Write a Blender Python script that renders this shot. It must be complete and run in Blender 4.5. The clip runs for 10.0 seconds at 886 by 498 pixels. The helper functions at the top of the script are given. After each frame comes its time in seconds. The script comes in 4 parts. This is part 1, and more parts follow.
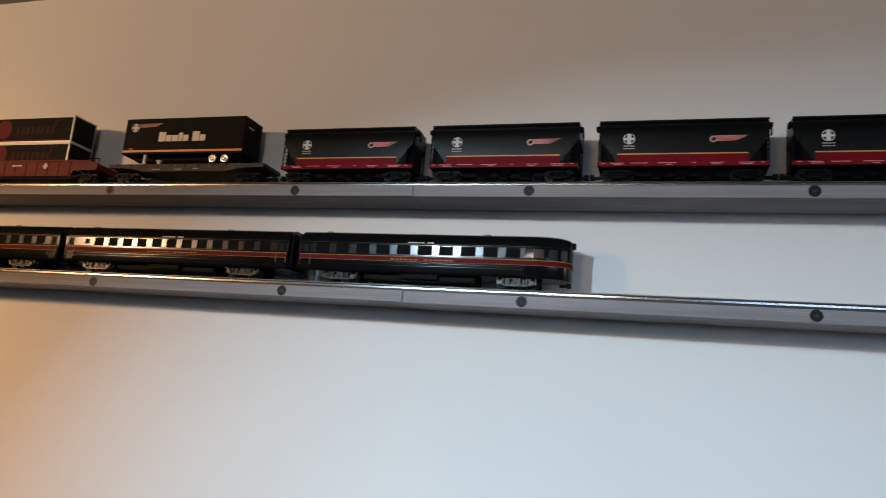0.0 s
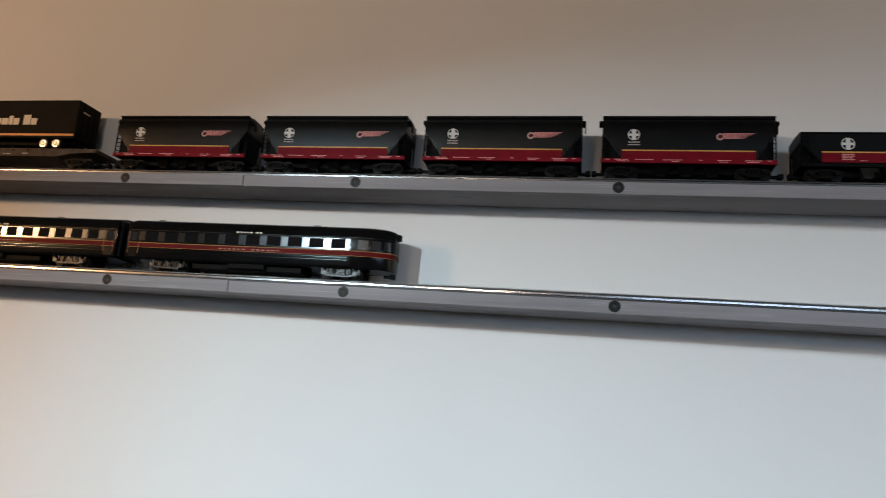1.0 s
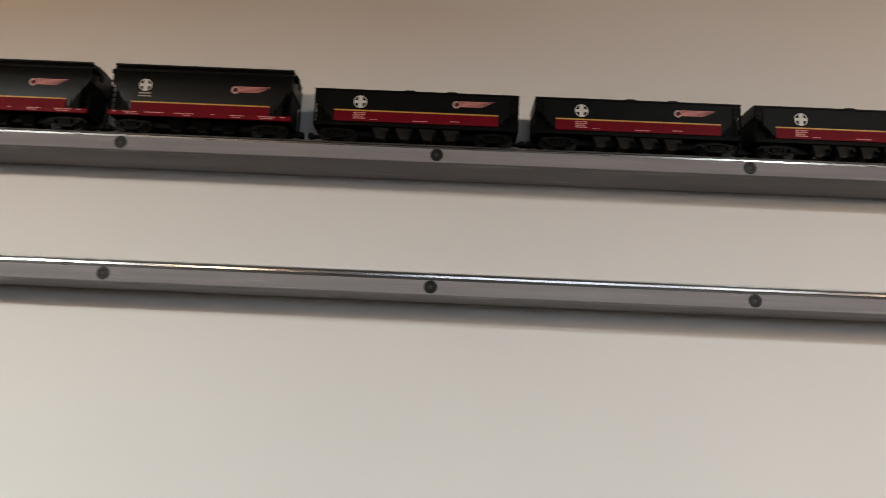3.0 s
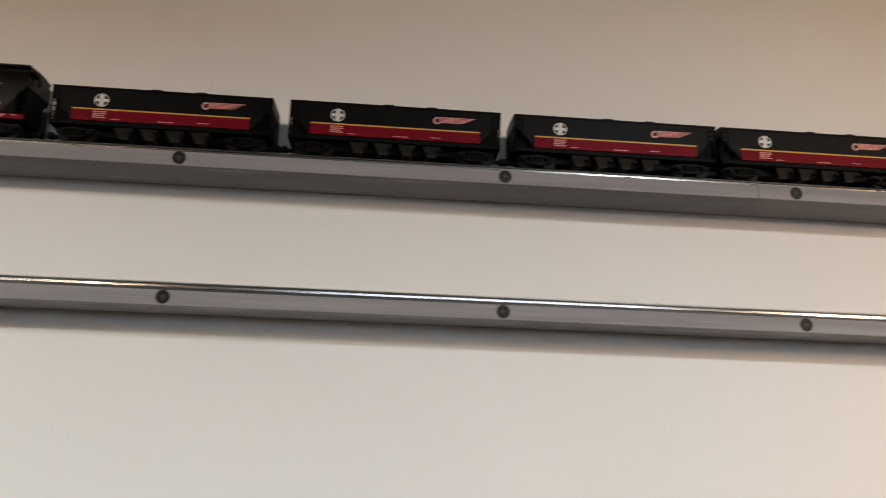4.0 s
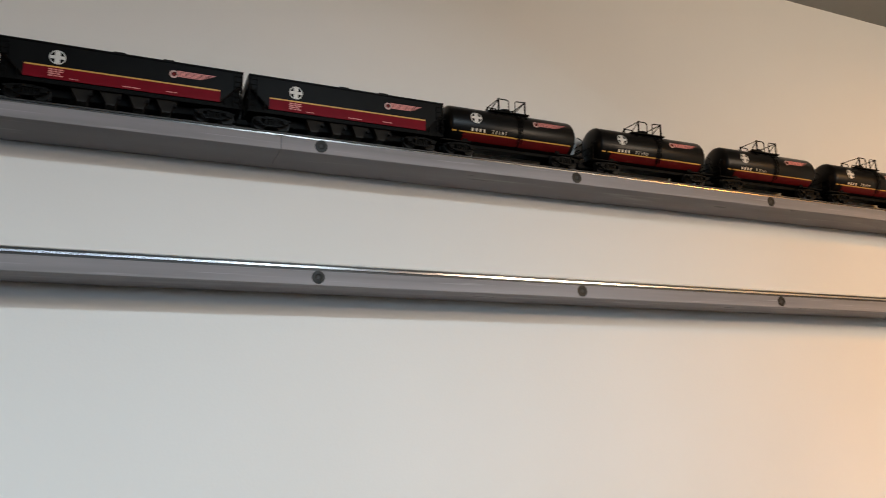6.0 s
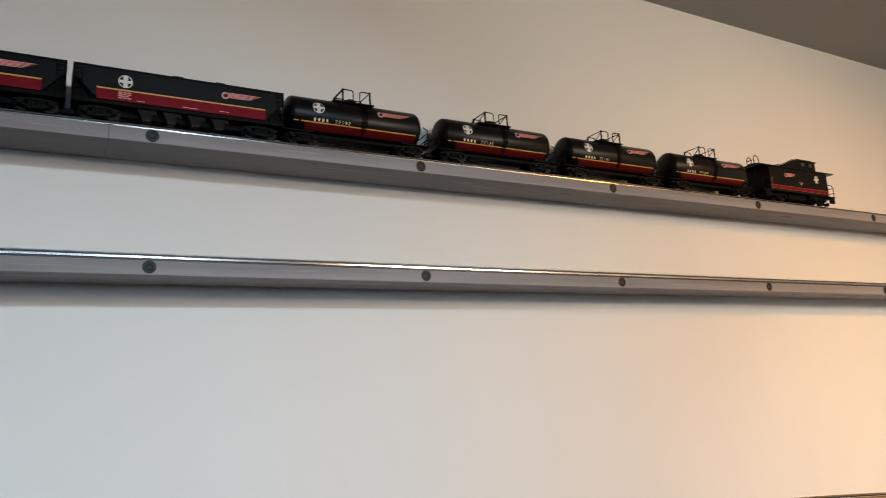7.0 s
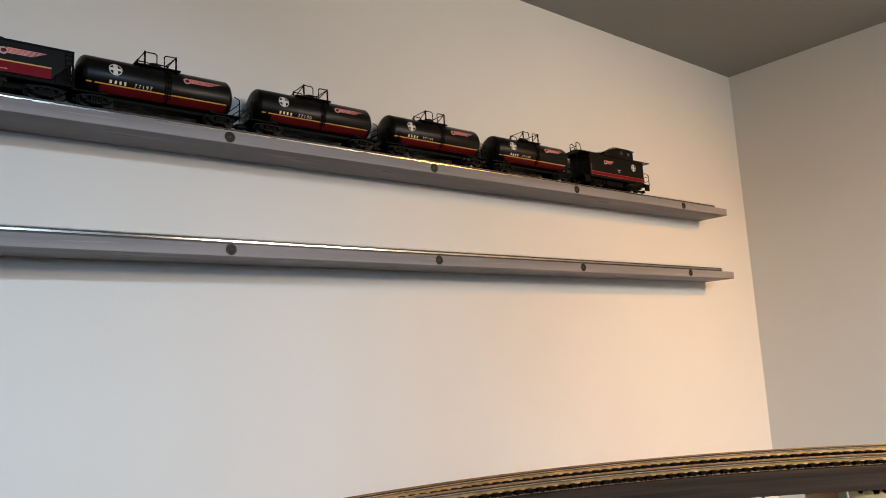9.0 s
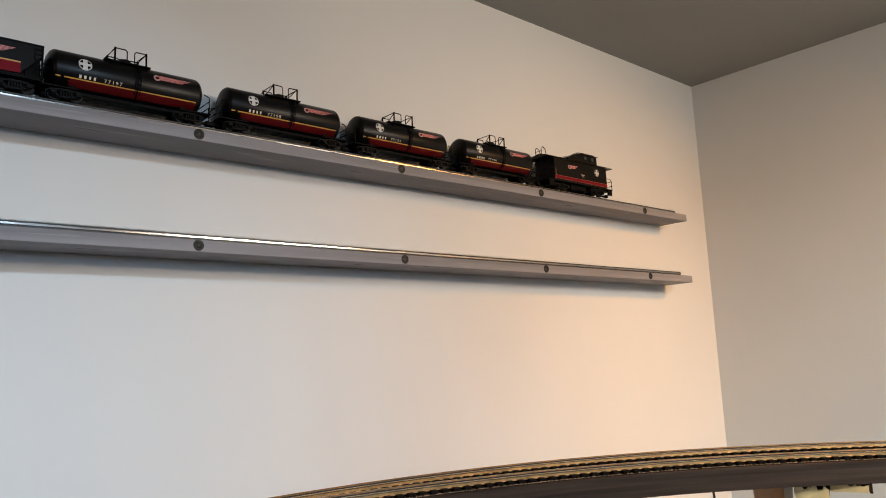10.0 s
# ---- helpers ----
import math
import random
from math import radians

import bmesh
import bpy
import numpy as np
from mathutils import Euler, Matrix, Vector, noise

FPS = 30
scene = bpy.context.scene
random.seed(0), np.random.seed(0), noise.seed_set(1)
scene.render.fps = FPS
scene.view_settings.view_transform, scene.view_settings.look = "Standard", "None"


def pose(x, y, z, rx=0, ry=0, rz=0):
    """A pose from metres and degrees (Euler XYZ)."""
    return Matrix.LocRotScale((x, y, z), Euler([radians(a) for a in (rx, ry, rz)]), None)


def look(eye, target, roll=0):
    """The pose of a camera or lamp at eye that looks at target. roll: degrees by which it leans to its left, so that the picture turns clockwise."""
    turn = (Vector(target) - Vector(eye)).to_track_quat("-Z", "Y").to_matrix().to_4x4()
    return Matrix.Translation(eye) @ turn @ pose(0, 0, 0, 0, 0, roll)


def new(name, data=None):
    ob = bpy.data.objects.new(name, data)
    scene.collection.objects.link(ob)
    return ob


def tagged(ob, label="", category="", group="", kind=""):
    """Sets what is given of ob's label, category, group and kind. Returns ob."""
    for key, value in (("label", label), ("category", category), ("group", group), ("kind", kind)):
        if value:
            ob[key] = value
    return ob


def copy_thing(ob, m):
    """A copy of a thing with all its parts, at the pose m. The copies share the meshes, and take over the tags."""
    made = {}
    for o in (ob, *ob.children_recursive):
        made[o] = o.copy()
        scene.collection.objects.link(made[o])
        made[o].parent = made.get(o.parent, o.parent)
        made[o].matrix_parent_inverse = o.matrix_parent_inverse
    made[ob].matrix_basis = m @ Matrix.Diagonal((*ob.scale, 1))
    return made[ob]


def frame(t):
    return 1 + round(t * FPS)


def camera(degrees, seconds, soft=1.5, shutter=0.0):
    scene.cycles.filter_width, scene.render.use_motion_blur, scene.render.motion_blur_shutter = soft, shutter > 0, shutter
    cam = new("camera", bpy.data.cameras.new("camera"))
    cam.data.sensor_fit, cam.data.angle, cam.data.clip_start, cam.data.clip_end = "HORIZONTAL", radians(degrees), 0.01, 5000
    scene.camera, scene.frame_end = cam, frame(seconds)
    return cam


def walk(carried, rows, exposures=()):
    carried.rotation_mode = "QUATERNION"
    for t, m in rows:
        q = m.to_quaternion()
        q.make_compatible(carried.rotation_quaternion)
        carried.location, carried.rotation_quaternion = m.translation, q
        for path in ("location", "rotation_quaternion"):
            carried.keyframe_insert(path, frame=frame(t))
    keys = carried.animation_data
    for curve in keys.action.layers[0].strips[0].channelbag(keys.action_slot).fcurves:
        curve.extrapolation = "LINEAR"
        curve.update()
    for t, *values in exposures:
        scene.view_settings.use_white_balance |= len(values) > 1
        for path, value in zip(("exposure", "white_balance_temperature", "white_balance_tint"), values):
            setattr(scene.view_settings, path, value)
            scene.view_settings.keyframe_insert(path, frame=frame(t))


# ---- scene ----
cam = camera(62.8, 10.0, soft=0.95, shutter=0.30)
PATH = [
    (0, (1.022, -1.086, 1.644), (0.428, 0.783, 2.037), 5.1),
    (0.5, (1.105, -1.063, 1.636), (0.605, 0.826, 2.062), 5.1),
    (1, (1.188, -1.052, 1.641), (0.774, 0.861, 2.052), 4.8),
    (1.5, (1.282, -1.027, 1.646), (0.953, 0.906, 2.038), 4.3),
    (2, (1.377, -1.016, 1.64), (1.193, 0.936, 2.036), 3.7),
    (2.5, (1.491, -1.008, 1.66), (1.463, 0.957, 2.032), 2.8),
    (2.7, (1.563, -0.969, 1.663), (1.535, 0.996, 2.038), 2.7),
    (3.8, (1.856, -0.889, 1.664), (1.952, 1.062, 2.092), 1.9),
    (4, (1.905, -0.89, 1.669), (2.054, 1.055, 2.107), 1.9),
    (4.5, (2.026, -0.898, 1.678), (2.344, 1.031, 2.099), 1.6),
    (5, (2.119, -0.906, 1.65), (2.594, 0.983, 2.102), 0.9),
    (5.5, (2.17, -0.898, 1.645), (2.812, 0.947, 2.073), 0.1),
    (6, (2.23, -0.91, 1.644), (3.002, 0.893, 2.037), -0.7),
    (7.5, (2.355, -1.014, 1.62), (3.403, 0.652, 1.975), -3.7),
    (8, (2.384, -1.029, 1.622), (3.503, 0.595, 1.954), -3.8),
    (8.5, (2.403, -1.035, 1.618), (3.594, 0.541, 1.93), -3.6),
    (9, (2.408, -1.043, 1.616), (3.659, 0.49, 1.908), -3.2),
    (9.5, (2.398, -1.061, 1.617), (3.688, 0.44, 1.905), -2.8),
    (10, (2.396, -1.069, 1.609), (3.711, 0.41, 1.9), -2.6),
]
walk(cam, [(t, look(eye, target, roll)) for t, eye, target, roll in PATH],
     [(0, -0.06, 5750, 13), (1.5, 0.03, 6500, 15), (2.5, -0.10, 7350, 20), (3.3, 0.0, 7450, 20), (4.5, 0.12, 7300, 19), (6, -0.04, 6450, 13), (7.5, -0.15, 6050, 11), (10, -0.19, 5800, 11)])
# ---------------------------------------------------------------- light
world = bpy.data.worlds.new("world")
scene.world = world
world.use_nodes = True
world.node_tree.nodes["Background"].inputs["Color"].default_value = (0.5, 0.6, 0.75, 1)
world.node_tree.nodes["Background"].inputs["Strength"].default_value = 0.05


Z0 = 1.97            # height of the upper row of screws
ZL = Z0 - 0.1765     # height of the lower row of screws
WALL = 0.089         # face of the long wall
CEIL = 2.450
XR = 4.554           # face of the end wall
RAIL = 0.022         # rail top over the screws
YC = 0.040           # middle of the track


def lamp(eye, target, watts, colour, size=0.16, spread=180):
    """A round unseen source near ceiling height; spread narrows its beam."""
    data = bpy.data.lights.new("lamp", "AREA")
    data.shape, data.size, data.energy, data.color, data.spread = "DISK", size, watts, colour, radians(spread)
    ob = new("lamp", data)
    ob.matrix_world = look(eye, target)
    return ob


AMBER = (1.0, 0.42, 0.06)
lamp((0.18, -1.55, 2.24), (1.15, 0.1, 0.45), 11.2, (0.715, 0.905, 0.94), 0.06, 87)
lamp((2.70, -1.50, 2.31), (2.10, 0.1, 0.40), 7.3, (0.73, 0.90, 0.98), 0.06, 103)
# added fill that lifts the upper wall; no known lamp hangs here
lamp((0.60, -2.30, 2.30), (0.50, 0.1, 3.00), 2.7, (0.98, 0.78, 0.58), 0.20, 90)
lamp((3.60, -1.55, 2.08), (3.30, 0.1, 1.95), 5.4, (1.0, 0.76, 0.53), 0.08, 130)
lamp((-1.72, -2.00, 2.34), (-0.75, 0.1, 2.1), 17.0, (1.0, 0.57, 0.26), 0.18, 125)
lamp((-1.60, -1.90, 2.40), (-0.80, 0.1, 1.10), 5.0, (1.0, 0.44, 0.08), 0.08, 60)
lamp((4.20, -1.90, 2.30), (3.80, 0.1, 1.0), 7.0, (1.0, 0.88, 0.68), 0.20, 125)
# added fill for the low end wall and the space under the deck
lamp((3.30, -2.70, 2.43), (4.50, -0.45, 0.70), 7.0, (0.94, 0.92, 0.78), 0.10, 55)
lamp((4.40, -1.45, 2.43), (4.00, 0.1, 1.00), 7.6, AMBER, 0.14, 85)

# added soft cool fill behind the camera, as daylight from an assumed window
fill = bpy.data.lights.new("cool_fill", "AREA")
fill.shape, fill.size, fill.size_y, fill.energy, fill.color, fill.spread = "RECTANGLE", 1.5, 0.9, 23, (0.63, 0.82, 1.0), radians(92)
new("cool_fill", fill).matrix_world = look((2.2, -3.86, 1.90), (2.2, 0, -0.90))

# ---------------------------------------------------------------- materials


def mat(name, colour, rough=0.5, metal=0.0, vary=0.12, scale=30.0, bump=0.0, bump_scale=400.0, stretch=(1, 1, 1), coat=0.0, rough_vary=0.1, spec=0.5):
    """Painted or metal surface: colour mottled at two scales, gloss that varies, fine relief."""
    m = bpy.data.materials.new(name)
    m.use_nodes = True
    nt = m.node_tree
    b = nt.nodes["Principled BSDF"]
    b.inputs["Metallic"].default_value = metal
    b.inputs["Coat Weight"].default_value = coat
    b.inputs["Specular IOR Level"].default_value = spec
    tc = nt.nodes.new("ShaderNodeTexCoord")
    mp = nt.nodes.new("ShaderNodeMapping")
    mp.inputs["Scale"].default_value = stretch
    nt.links.new(tc.outputs["Object"], mp.inputs["Vector"])
    n1 = nt.nodes.new("ShaderNodeTexNoise")
    n1.inputs["Scale"].default_value, n1.inputs["Detail"].default_value = scale, 4
    n2 = nt.nodes.new("ShaderNodeTexNoise")
    n2.inputs["Scale"].default_value, n2.inputs["Detail"].default_value = bump_scale, 3
    nt.links.new(mp.outputs[0], n1.inputs["Vector"])
    nt.links.new(mp.outputs[0], n2.inputs["Vector"])
    ramp = nt.nodes.new("ShaderNodeMapRange")
    ramp.inputs["From Min"].default_value, ramp.inputs["From Max"].default_value = 0.3, 0.7
    ramp.inputs["To Min"].default_value, ramp.inputs["To Max"].default_value = 1 - vary, 1 + vary
    nt.links.new(n1.outputs["Fac"], ramp.inputs["Value"])
    mul = nt.nodes.new("ShaderNodeVectorMath")
    mul.operation = "SCALE"
    mul.inputs[0].default_value = colour
    nt.links.new(ramp.outputs[0], mul.inputs["Scale"])
    nt.links.new(mul.outputs[0], b.inputs["Base Color"])
    rr = nt.nodes.new("ShaderNodeMapRange")
    rr.inputs["From Min"].default_value, rr.inputs["From Max"].default_value = 0.3, 0.7
    rr.inputs["To Min"].default_value = max(0.02, rough * (1 - rough_vary))
    rr.inputs["To Max"].default_value = min(1, rough * (1 + rough_vary))
    nt.links.new(n2.outputs["Fac"], rr.inputs["Value"])
    nt.links.new(rr.outputs[0], b.inputs["Roughness"])
    if bump:
        bp = nt.nodes.new("ShaderNodeBump")
        bp.inputs["Strength"].default_value, bp.inputs["Distance"].default_value = bump, 0.001
        nt.links.new(n2.outputs["Fac"], bp.inputs["Height"])
        nt.links.new(bp.outputs[0], b.inputs["Normal"])
    return m


# dark grey for the unseen walls, which keeps bounced light low
BACKPAINT = mat("back_wall_paint", (0.22, 0.22, 0.225), 0.85, vary=0.03, scale=2.0, bump=0.12, bump_scale=260)
WALLPAINT = mat("wall_paint", (0.72, 0.715, 0.70), 0.85, vary=0.025, scale=2.2, bump=0.12, bump_scale=260)
ENDPAINT = mat("end_wall_paint", (0.72, 0.735, 0.74), 0.85, vary=0.025, scale=2.0, bump=0.12, bump_scale=260)
# darker than grey-white: the ceiling's dim light is put into the colour
DIMCEIL = mat("dimmed_ceiling_paint", (0.29, 0.292, 0.278), 0.9, vary=0.03, scale=2.0, bump=0.15, bump_scale=180)
# unseen floor, set dark so less light bounces up under the shelves
CARPET = mat("carpet", (0.060, 0.053, 0.047), 0.95, vary=0.25, scale=60, bump=0.6, bump_scale=500)
SHELFPAINT = mat("shelf_paint", (0.245, 0.232, 0.243), 0.42, vary=0.20, scale=40, bump=0.05, bump_scale=160, stretch=(0.05, 0.3, 1.2), rough_vary=0.35, spec=0.04)


def add_streaks(m, colour, amount):
    """Pale highlight streaks along the length of a board, mixed into its paint colour."""
    nt = m.node_tree
    b = nt.nodes["Principled BSDF"]
    paint = b.inputs["Base Color"].links[0].from_socket
    tc = nt.nodes.new("ShaderNodeTexCoord")
    mp = nt.nodes.new("ShaderNodeMapping")
    mp.inputs["Scale"].default_value = (7, 60, 420)
    nt.links.new(tc.outputs["Object"], mp.inputs["Vector"])
    n = nt.nodes.new("ShaderNodeTexNoise")
    n.inputs["Scale"].default_value, n.inputs["Detail"].default_value = 1.0, 2
    nt.links.new(mp.outputs[0], n.inputs["Vector"])
    k = nt.nodes.new("ShaderNodeMapRange")
    k.inputs["From Min"].default_value, k.inputs["From Max"].default_value = 0.62, 0.76
    k.inputs["To Min"].default_value, k.inputs["To Max"].default_value = 0.0, amount
    nt.links.new(n.outputs["Fac"], k.inputs["Value"])
    mix = nt.nodes.new("ShaderNodeMix")
    mix.data_type = "RGBA"
    for socket in mix.inputs:
        if socket.type == "RGBA" and socket.name == "B":
            socket.default_value = (*colour, 1)
        if socket.type == "RGBA" and socket.name == "A":
            nt.links.new(paint, socket)
        if socket.type == "VALUE" and socket.name == "Factor" and socket.enabled:
            nt.links.new(k.outputs[0], socket)
    for socket in mix.outputs:
        if socket.type == "RGBA":
            nt.links.new(socket, b.inputs["Base Color"])


add_streaks(SHELFPAINT, (0.50, 0.49, 0.50), 0.45)
RAILHEAD = mat("rail_head_steel", (0.70, 0.69, 0.67), 0.32, metal=1.0, vary=0.05, scale=40, stretch=(0.15, 1, 1))
STEEL = mat("rail_steel", (0.46, 0.45, 0.44), 0.20, metal=1.0, vary=0.05, scale=40, bump=0.0, bump_scale=300, stretch=(0.15, 1, 1), rough_vary=0.08)
TIE = mat("tie_steel", (0.02, 0.02, 0.02), 0.5, vary=0.3)
SCREW = mat("screw_steel", (0.016, 0.0152, 0.014), 0.45, metal=0.4, vary=0.3, scale=300, spec=0.2)
RECESS = mat("screw_recess", (0.015, 0.015, 0.016), 0.6, vary=0.2)
BLACK = mat("black_car_paint", (0.0030, 0.0028, 0.0027), 0.36, vary=0.25, scale=40, bump=0.03, spec=0.17)
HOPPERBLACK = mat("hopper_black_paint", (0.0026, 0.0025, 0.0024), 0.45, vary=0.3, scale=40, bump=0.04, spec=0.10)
BOXBLACK = mat("flat_black_paint", (0.010, 0.0085, 0.0075), 0.55, vary=0.2, scale=40, bump=0.03, spec=0.05)
BLACKDULL = mat("black_plastic", (0.0025, 0.0024, 0.0023), 0.55, vary=0.35, scale=60, bump=0.1, spec=0.06)
GLOSSBLACK = mat("gloss_black_paint", (0.0034, 0.0034, 0.0036), 0.14, vary=0.2, scale=40, spec=0.28)
ROOFBLACK = mat("roof_black", (0.006, 0.0058, 0.0055), 0.36, vary=0.3, scale=50, spec=0.18)
RED = mat("dark_red_paint", (0.15, 0.0045, 0.011), 0.48, vary=0.12, scale=40, spec=0.06)
RIDGERED = mat("bright_red_paint", (0.10, 0.005, 0.005), 0.5, vary=0.14, scale=40, spec=0.05)
YELLOW = mat("yellow_stripe", (0.58, 0.31, 0.05), 0.45, vary=0.1)
MAROON = mat("tank_maroon", (0.085, 0.003, 0.004), 0.42, vary=0.15, scale=40, spec=0.2)
DULLGOLD = mat("dull_gold_print", (0.26, 0.09, 0.04), 0.45, vary=0.1)
WELLRED = mat("well_car_red", (0.115, 0.007, 0.008), 0.5, vary=0.15, scale=40, spec=0.12)
GOLD = mat("gold_stripe", (0.30, 0.16, 0.05), 0.5, vary=0.1, spec=0.1)
WHITE = mat("white_print", (0.60, 0.59, 0.56), 0.5, vary=0.08, scale=300)
PINK = mat("pink_print", (0.60, 0.22, 0.20), 0.5, vary=0.12, scale=300)
PALEPINK = mat("pale_print", (0.48, 0.30, 0.27), 0.5, vary=0.1, scale=300)
PRINTRED = mat("red_print", (0.11, 0.010, 0.010), 0.6, vary=0.12, scale=300, spec=0.12)
PRINTGREY = mat("grey_print", (0.34, 0.30, 0.28), 0.5, vary=0.15, scale=300)
DARKPRINT = mat("faint_print", (0.030, 0.006, 0.005), 0.6, vary=0.2, scale=300, spec=0.12)
CREAM = mat("cream_print", (0.72, 0.63, 0.50), 0.5, vary=0.1, scale=300)
ORANGE = mat("orange_stripe", (0.75, 0.30, 0.05), 0.45, vary=0.1)
TRUCK = mat("truck_plastic", (0.0045, 0.0043, 0.004), 0.42, vary=0.3, scale=120, bump=0.2, spec=0.05)
TRUCKGREY = mat("truck_grey", (0.024, 0.024, 0.023), 0.34, metal=0.5, vary=0.3, scale=120, bump=0.2)
CHUTE = mat("chute_grey", (0.013, 0.011, 0.009), 0.5, vary=0.3, scale=80, bump=0.1, spec=0.2)
WHEEL = mat("wheel_steel", (0.010, 0.0095, 0.009), 0.45, metal=0.2, vary=0.2, spec=0.1)
CHROME = mat("chrome", (0.62, 0.62, 0.61), 0.26, metal=0.9, vary=0.05)
SILVER = mat("silver_edge", (0.45, 0.45, 0.44), 0.35, metal=0.4, vary=0.1)
DECKBROWN = mat("flat_deck_brown", (0.085, 0.066, 0.052), 0.55, vary=0.3, scale=80, bump=0.3, stretch=(1, 0.2, 1), spec=0.08)
WIN0, WIN1 = 0.0478, 0.0632   # window band of the passenger cars
LOUNGE = mat("lounge_glazing", (0.012, 0.012, 0.012), 0.30, vary=0.2, scale=60, rough_vary=0.04, spec=0.25)
GLAZING = mat("window_glazing", (0.005, 0.005, 0.0055), 0.5, vary=0.2, scale=60, rough_vary=0.04, spec=0.02)
BAND = mat("window_band_gloss", (0.006, 0.006, 0.006), 0.19, vary=0.1, scale=60, coat=0.0, rough_vary=0.1, spec=0.50)
PANE = mat("tinted_pane", (0.020, 0.022, 0.025), 0.05, vary=0.1, coat=0.5, rough_vary=0.1, spec=0.8)
WOOD = mat("pine_wood", (0.70, 0.38, 0.19), 0.55, vary=0.22, scale=18, bump=0.3, bump_scale=120, stretch=(1, 1, 0.08))
DECKDARK = mat("dark_fascia", (0.026, 0.015, 0.010), 0.60, vary=0.3, scale=16, bump=0.25, bump_scale=150, stretch=(0.3, 0.3, 1), spec=0.12)
FASCIA = mat("brushed_fascia", (0.034, 0.024, 0.018), 0.50, vary=0.6, scale=60, bump=0.35, bump_scale=90, stretch=(0.05, 0.05, 1.6), spec=0.25)
TIEWOOD = mat("dark_ties", (0.007, 0.0055, 0.0045), 0.7, vary=0.5, scale=90, bump=0.4, spec=0.04)
WEBBRASS = mat("tarnished_rail", (0.80, 0.54, 0.25), 0.34, metal=0.9, vary=0.3, scale=60)
RAILBRASS = mat("layout_rail", (0.93, 0.77, 0.52), 0.24, metal=1.0, vary=0.12, scale=60)
PLASTER = mat("plaster_card", (0.86, 0.66, 0.32), 0.8, vary=0.18, scale=40, bump=0.6, bump_scale=160)
GRIT = mat("ballast_grit", (0.30, 0.22, 0.14), 0.8, vary=0.6, scale=300, bump=0.4, bump_scale=600)
TRIMWHITE = mat("white_trim", (0.70, 0.68, 0.62), 0.45, vary=0.04)
CABLE = mat("black_cable", (0.012, 0.012, 0.012), 0.5, vary=0.1)

# ---------------------------------------------------------------- mesh helpers


def box(bm, x0, x1, y0, y1, z0, z1, bevel=0.0):
    vs = [bm.verts.new((x, y, z)) for x in (x0, x1) for y in (y0, y1) for z in (z0, z1)]
    fs = [bm.faces.new([vs[i] for i in q]) for q in ((0, 1, 3, 2), (4, 6, 7, 5), (0, 4, 5, 1), (2, 3, 7, 6), (0, 2, 6, 4), (1, 5, 7, 3))]
    if bevel:
        es = list({e for f in fs for e in f.edges})
        bmesh.ops.bevel(bm, geom=es, offset=bevel, segments=2, affect="EDGES", profile=0.5)


def loft(bm, loops, caps=True):
    """Skin between loops of equally many points."""
    rows = [[bm.verts.new(p) for p in lp] for lp in loops]
    n = len(rows[0])
    for a, b in zip(rows, rows[1:]):
        for i in range(n):
            bm.faces.new((a[i], a[(i + 1) % n], b[(i + 1) % n], b[i]))
    if caps:
        bm.faces.new(list(reversed(rows[0])))
        bm.faces.new(rows[-1])


def rod(bm, a, b, r, n=6):
    a, b = Vector(a), Vector(b)
    q = (b - a).to_track_quat("Z", "Y").to_matrix()
    ring = [q @ Vector((r * math.cos(2 * math.pi * i / n), r * math.sin(2 * math.pi * i / n), 0)) for i in range(n)]
    loft(bm, [[a + v for v in ring], [b + v for v in ring]])


def rods(bm, pts, r, n=6):
    for a, b in zip(pts, pts[1:]):
        rod(bm, a, b, r, n)


def disc_y(bm, x, y0, y1, z, r, n=14):
    """A short cylinder across the track."""
    loft(bm, [[(x + r * math.cos(2 * math.pi * i / n), y, z + r * math.sin(2 * math.pi * i / n)) for i in range(n)] for y in (y0, y1)])


def plate(bm, pts, y0, y1):
    """A plate with the outline pts in x and z, from y0 to y1."""
    loft(bm, [[(x, y, z) for x, z in pts] for y in (y0, y1)])


def link(name, bm, material, smooth=False):
    bmesh.ops.recalc_face_normals(bm, faces=bm.faces)
    me = bpy.data.meshes.new(name)
    bm.to_mesh(me)
    bm.free()
    me.materials.append(material)
    if smooth:
        for p in me.polygons:
            p.use_smooth = True
        me.set_sharp_from_angle(angle=radians(32))
    return new(name, me)


def part(name, bm, material, parent, label="", smooth=False):
    ob = link(name, bm, material, smooth)
    ob.parent = parent
    if label:
        tagged(ob, label)
    return ob


def twin(ob, parent, m):
    """Another part on the same mesh."""
    o = new(ob.name.split(".")[0], ob.data)
    o.parent = parent
    o.matrix_basis = m
    return o


def thing(name, label, category, group=""):
    return tagged(new(name), label, category, group)


def structure(name, bm, material, label):
    return tagged(link(name, bm, material), label, "wall" if "wall" in name else name, kind="structure")


# ---------------------------------------------------------------- room
bm = bmesh.new()
box(bm, -3.2, XR + 0.12, WALL, WALL + 0.12, 0, CEIL)
structure("wall_north", bm, WALLPAINT, "long off-white painted wall behind the train shelves")
bm = bmesh.new()
box(bm, XR, XR + 0.12, -3.9, WALL, 0, CEIL)
structure("wall_east", bm, ENDPAINT, "pale grey painted end wall of the train room")
bm = bmesh.new()
box(bm, -3.32, -3.2, -3.9, WALL + 0.12, 0, CEIL)
structure("wall_west", bm, BACKPAINT, "plain dark grey wall, unseen, closing the room")
bm = bmesh.new()
box(bm, -3.2, XR + 0.12, -4.02, -3.9, 0, CEIL)
structure("wall_south", bm, BACKPAINT, "plain dark grey wall, unseen, closing the room")
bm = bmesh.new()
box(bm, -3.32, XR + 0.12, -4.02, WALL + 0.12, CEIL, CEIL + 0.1)
